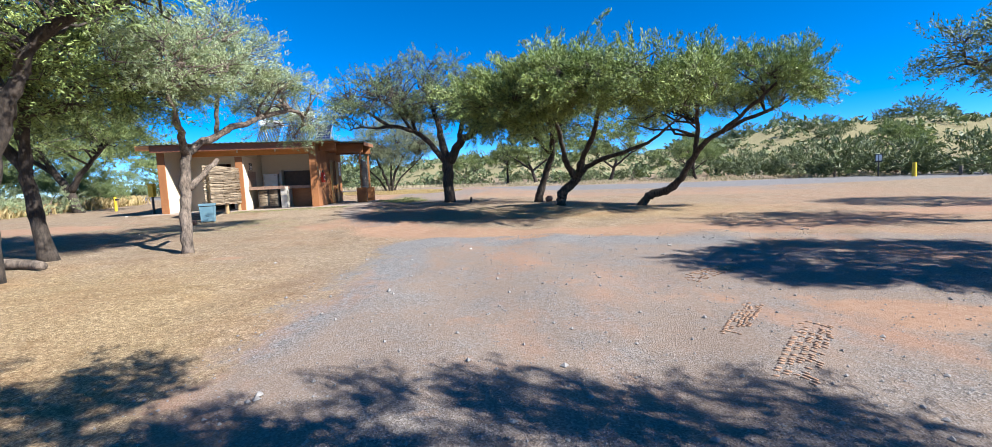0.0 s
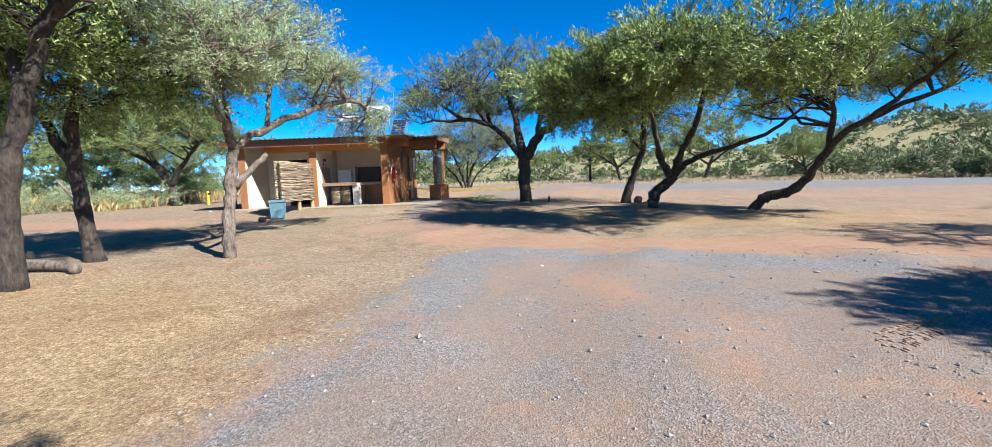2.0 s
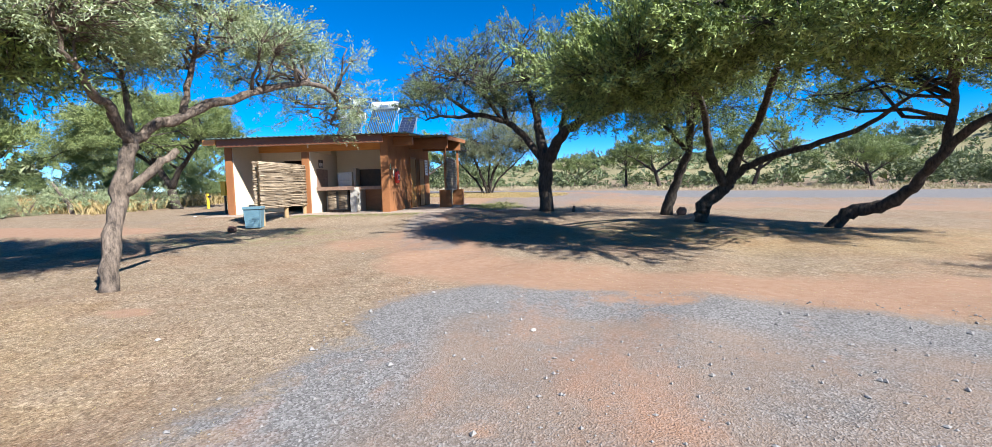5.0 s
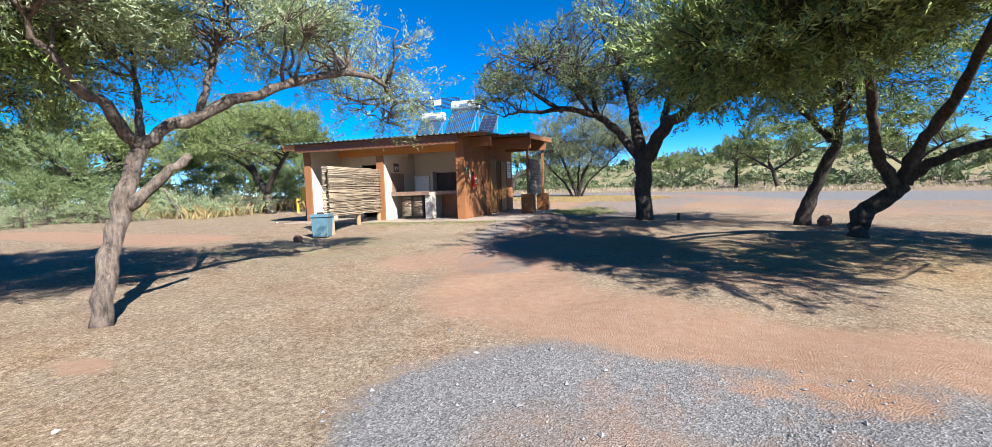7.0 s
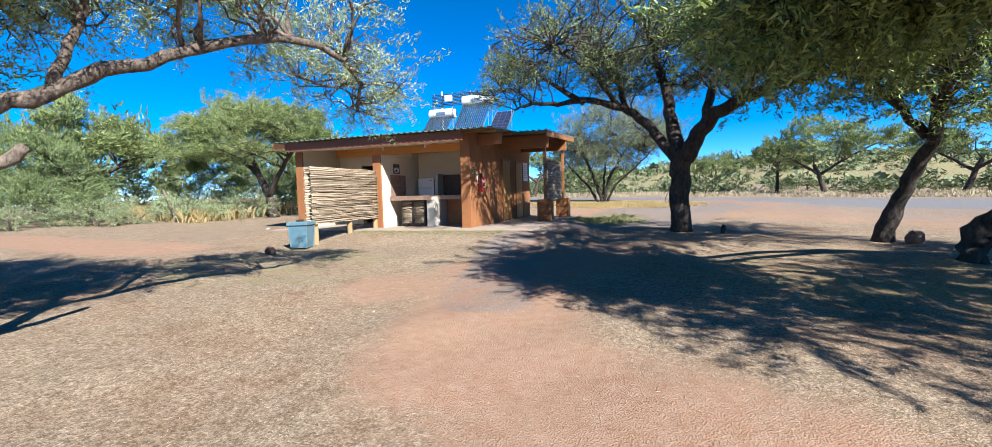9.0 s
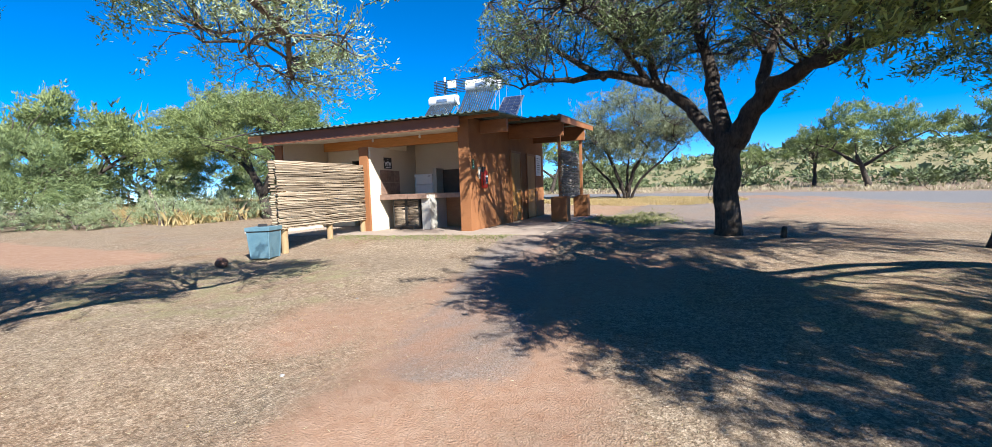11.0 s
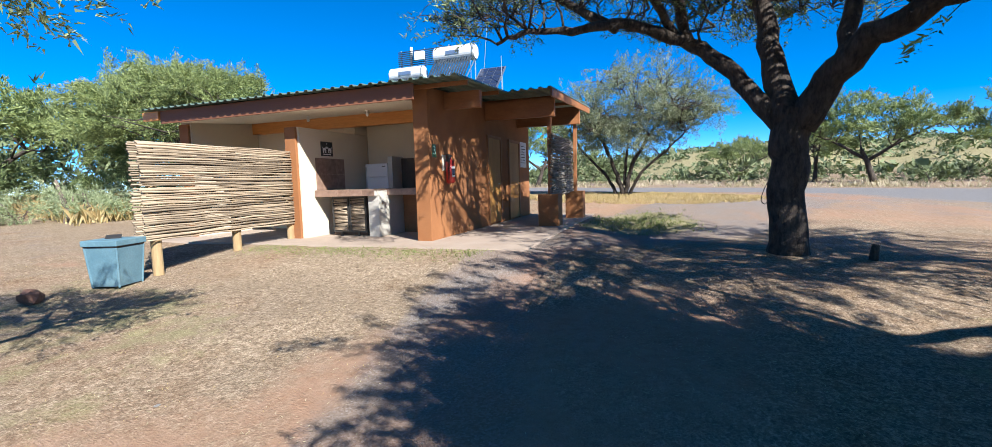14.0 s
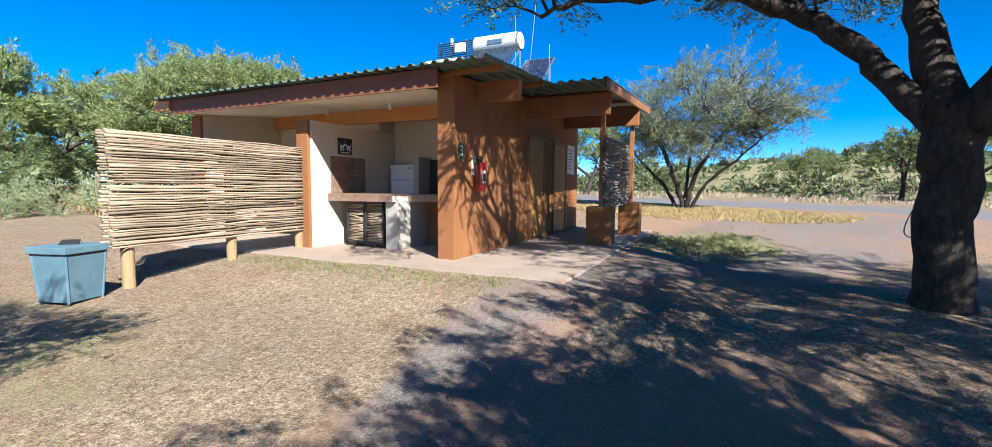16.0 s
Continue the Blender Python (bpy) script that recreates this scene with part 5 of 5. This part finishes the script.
# ---- litter, gravel and grass ----
def blades(name, xs, ys, rng, length, width, mat, label, lean=0.5, flat=False, category="grass", per=1):
    """Thin blades standing or lying on the ground, as one mass."""
    x, y = np.repeat(xs, per), np.repeat(ys, per)
    if per > 1:
        x, y = x + rng.normal(0, length * 0.35, len(x)), y + rng.normal(0, length * 0.35, len(y))
    n = len(x)
    z = rise(x, y)
    ang = rng.uniform(0, 2 * np.pi, n)
    d = np.stack([np.cos(ang), np.sin(ang), np.full(n, 0.12) if flat else 0], -1) if flat else np.stack([np.cos(ang) * rng.uniform(0, lean, n), np.sin(ang) * rng.uniform(0, lean, n), np.ones(n)], -1)
    L = length * rng.uniform(0.4, 1.3, n)[:, None]
    side = np.stack([-np.sin(ang), np.cos(ang), rng.normal(0, 0.3, n)], -1) * width * 0.5
    p = np.stack([x, y, z + (0.006 if flat else -0.02)], -1)
    V = np.stack([p - side, p + side, p + d * L * 0.6 + side * 0.7, p + d * L + (0 if flat else 1) * np.stack([np.cos(ang), np.sin(ang), -0.4 * np.ones(n)], -1) * L * 0.18], 1).reshape(-1, 3)
    ob = raw(name, V, np.arange(n * 4).reshape(n, 4), mat)
    return tagged(ob, label, category, kind="stuff")


rng_g = np.random.default_rng(9)


def off_gravel(x, y):
    inside = (np.abs(x - 1.2) < 3.3) & (y < 10.6)
    path = np.abs(x + 2.6 - (12.3 - y) * 0.35) < 0.9
    slab = (np.abs((x + 10.6) * 0.988 + (y - 22.9) * 0.156) < 4.3) & (np.abs(-(x + 10.6) * 0.156 + (y - 22.9) * 0.988) < 3.6)
    return ~inside & ~slab & ~(path & (rng_g.random(len(x)) < 0.85))


x, y = rng_g.uniform(-14, 9, 95000), rng_g.uniform(1.5, 25, 95000)
patchy = (np.sin(x * 1.7 + y * 0.6) + np.sin(y * 2.1 - x * 0.8) + np.sin(x * 4.1 + 2) * 0.6) > rng_g.uniform(-2.2, 1.4, len(x))
ok = off_gravel(x, y) & patchy
blades("straw_litter", x[ok], y[ok], rng_g, 0.032, 0.0055, M_STRAW_PALE, "short dry straw lying over the soil", flat=True, category="straw")
x, y = rng_g.uniform(-14, 9, 16000), rng_g.uniform(3, 25, 16000)
ok = off_gravel(x, y)
blades("dry_tufts", x[ok], y[ok], rng_g, 0.028, 0.007, M_STRAW, "short dry grass stubble", 1.2, per=4)
t = rng_g.uniform(0, 1, 900)
blades("green_grass", -10.6 + 4.6 * t + rng_g.normal(0, 0.1, 900), 18.95 + 0.75 * t + rng_g.normal(0, 0.19, 900), rng_g, 0.045, 0.009, M_GRASS, "thin green grass along the slab edge", 1.0, per=6)
blades("green_grass", rng_g.normal(-5.0, 0.6, 500), rng_g.normal(25.6, 0.9, 500), rng_g, 0.08, 0.012, M_GRASS, "thin green grass beside the veranda", 0.8, per=6)
ang, rr = rng_g.uniform(0, 6.28, 5200), np.sqrt(rng_g.uniform(0.02, 1, 5200)) * 3.6
blades("dry_grass_ring", -6.6 + np.cos(ang) * rr * 1.25, 31.6 + np.sin(ang) * rr * 0.7, rng_g, 0.11, 0.014, M_STRAW, "golden dry grass round the grey tree", 0.8, per=4)
x, y = rng_g.uniform(-40, 70, 12000), 49 + 45 * rng_g.uniform(0, 1, 12000) ** 1.4
ok = np.sin(x * 0.31 + y * 0.5) + np.sin(x * 0.83 - y * 0.3 + 1) + rng_g.normal(0, 0.7, 12000) > 0.1
x, y = x[ok], y[ok]
blades("pale_grass_belt", x, y, rng_g, 0.32, 0.05, M_STRAW_PALE, "pale dry grass beyond the gravel road", 0.7, per=4)
x = rng_g.uniform(-40, -14, 5200)
y = 14.5 + (-14 - x) * 0.12 + rng_g.uniform(5.0, 16, 5200)
far_in = x < -21.5 - (y - 20) * 0.15
blades("scrub_grass", x[far_in], y[far_in], rng_g, 0.6, 0.05, M_STRAW, "tall straw-coloured grass at the scrub's edge", 0.6, per=5)

rng_p = np.random.default_rng(21)
npeb = 5200
px, py = rng_p.uniform(-2.6, 7.5, npeb), rng_p.uniform(1.2, 11.0, npeb)
ico_v = np.array([(0, 0, 1), (1, 0, 0), (0, 1, 0), (-1, 0, 0), (0, -1, 0), (0, 0, -1)], float)
ico_f = np.array([(0, 1, 2), (0, 2, 3), (0, 3, 4), (0, 4, 1), (5, 2, 1), (5, 3, 2), (5, 4, 3), (5, 1, 4)])
size = rng_p.lognormal(-4.75, 0.5, npeb)
pv_all = ico_v[None] * (size[:, None, None] * rng_p.uniform(0.6, 1.3, (npeb, 6, 3)) * np.array([1, 1, 0.7])) + np.stack([px, py, rise(px, py) + size * 0.25], -1)[:, None]
pf_all = (ico_f[None] + (np.arange(npeb) * 6)[:, None, None]).reshape(-1, 3)
tagged(raw("loose_gravel", pv_all.reshape(-1, 3), pf_all, M_STONE), "loose grey gravel stones on the drive", "gravel", kind="stuff")


# tyre marks: low ridges of red sand
M_SAND = surface("red_sand", (0.33, 0.19, 0.12), (0.40, 0.255, 0.17), 8, 0.95, 50, 0.8, 0.006)
ridge = Pile()
for ax, ay, bx, by, width in ((2.02, 3.12, 3.0, 4.3, 0.28), (2.05, 4.0, 2.85, 5.1, 0.22), (2.55, 6.15, 3.6, 7.0, 0.32)):
    length = math.hypot(bx - ax, by - ay)
    fx, fy = (bx - ax) / length, (by - ay) / length
    worn = rng_p.uniform(0, 6)
    for i in range(int(length / 0.046)):
        for j in range(5):
            if rng_p.random() < 0.32 + 0.45 * max(0.0, math.sin(i * 0.21 + worn + j * 0.5)):
                continue
            off = (j - 2) * width / 5 + rng_p.normal(0, 0.006)
            along = i * 0.046 + (0.022 if j % 2 else 0.0)
            cx, cy = ax + fx * along - fy * off, ay + fy * along + fx * off
            skew = 0.35 * (j - 2) / 2
            half = width * 0.085 * rng_p.uniform(0.8, 1.15)
            p0 = np.array([cx + (fy + skew * fx) * half, cy - (fx - skew * fy) * half, gz(cx, cy) + 0.003])
            p1 = np.array([cx - (fy + skew * fx) * half, cy + (fx - skew * fy) * half, gz(cx, cy) + 0.003])
            ridge.add(*tube(np.linspace(p0, p1, 3), np.array([0.006, 0.0095, 0.005]) * rng_p.uniform(0.8, 1.2), 5))
tagged(raw("tyre_marks", np.vstack(ridge.v), ridge.f, M_SAND, smooth=True), "tyre tread marks pressed in red sand", "tyre marks", kind="stuff")
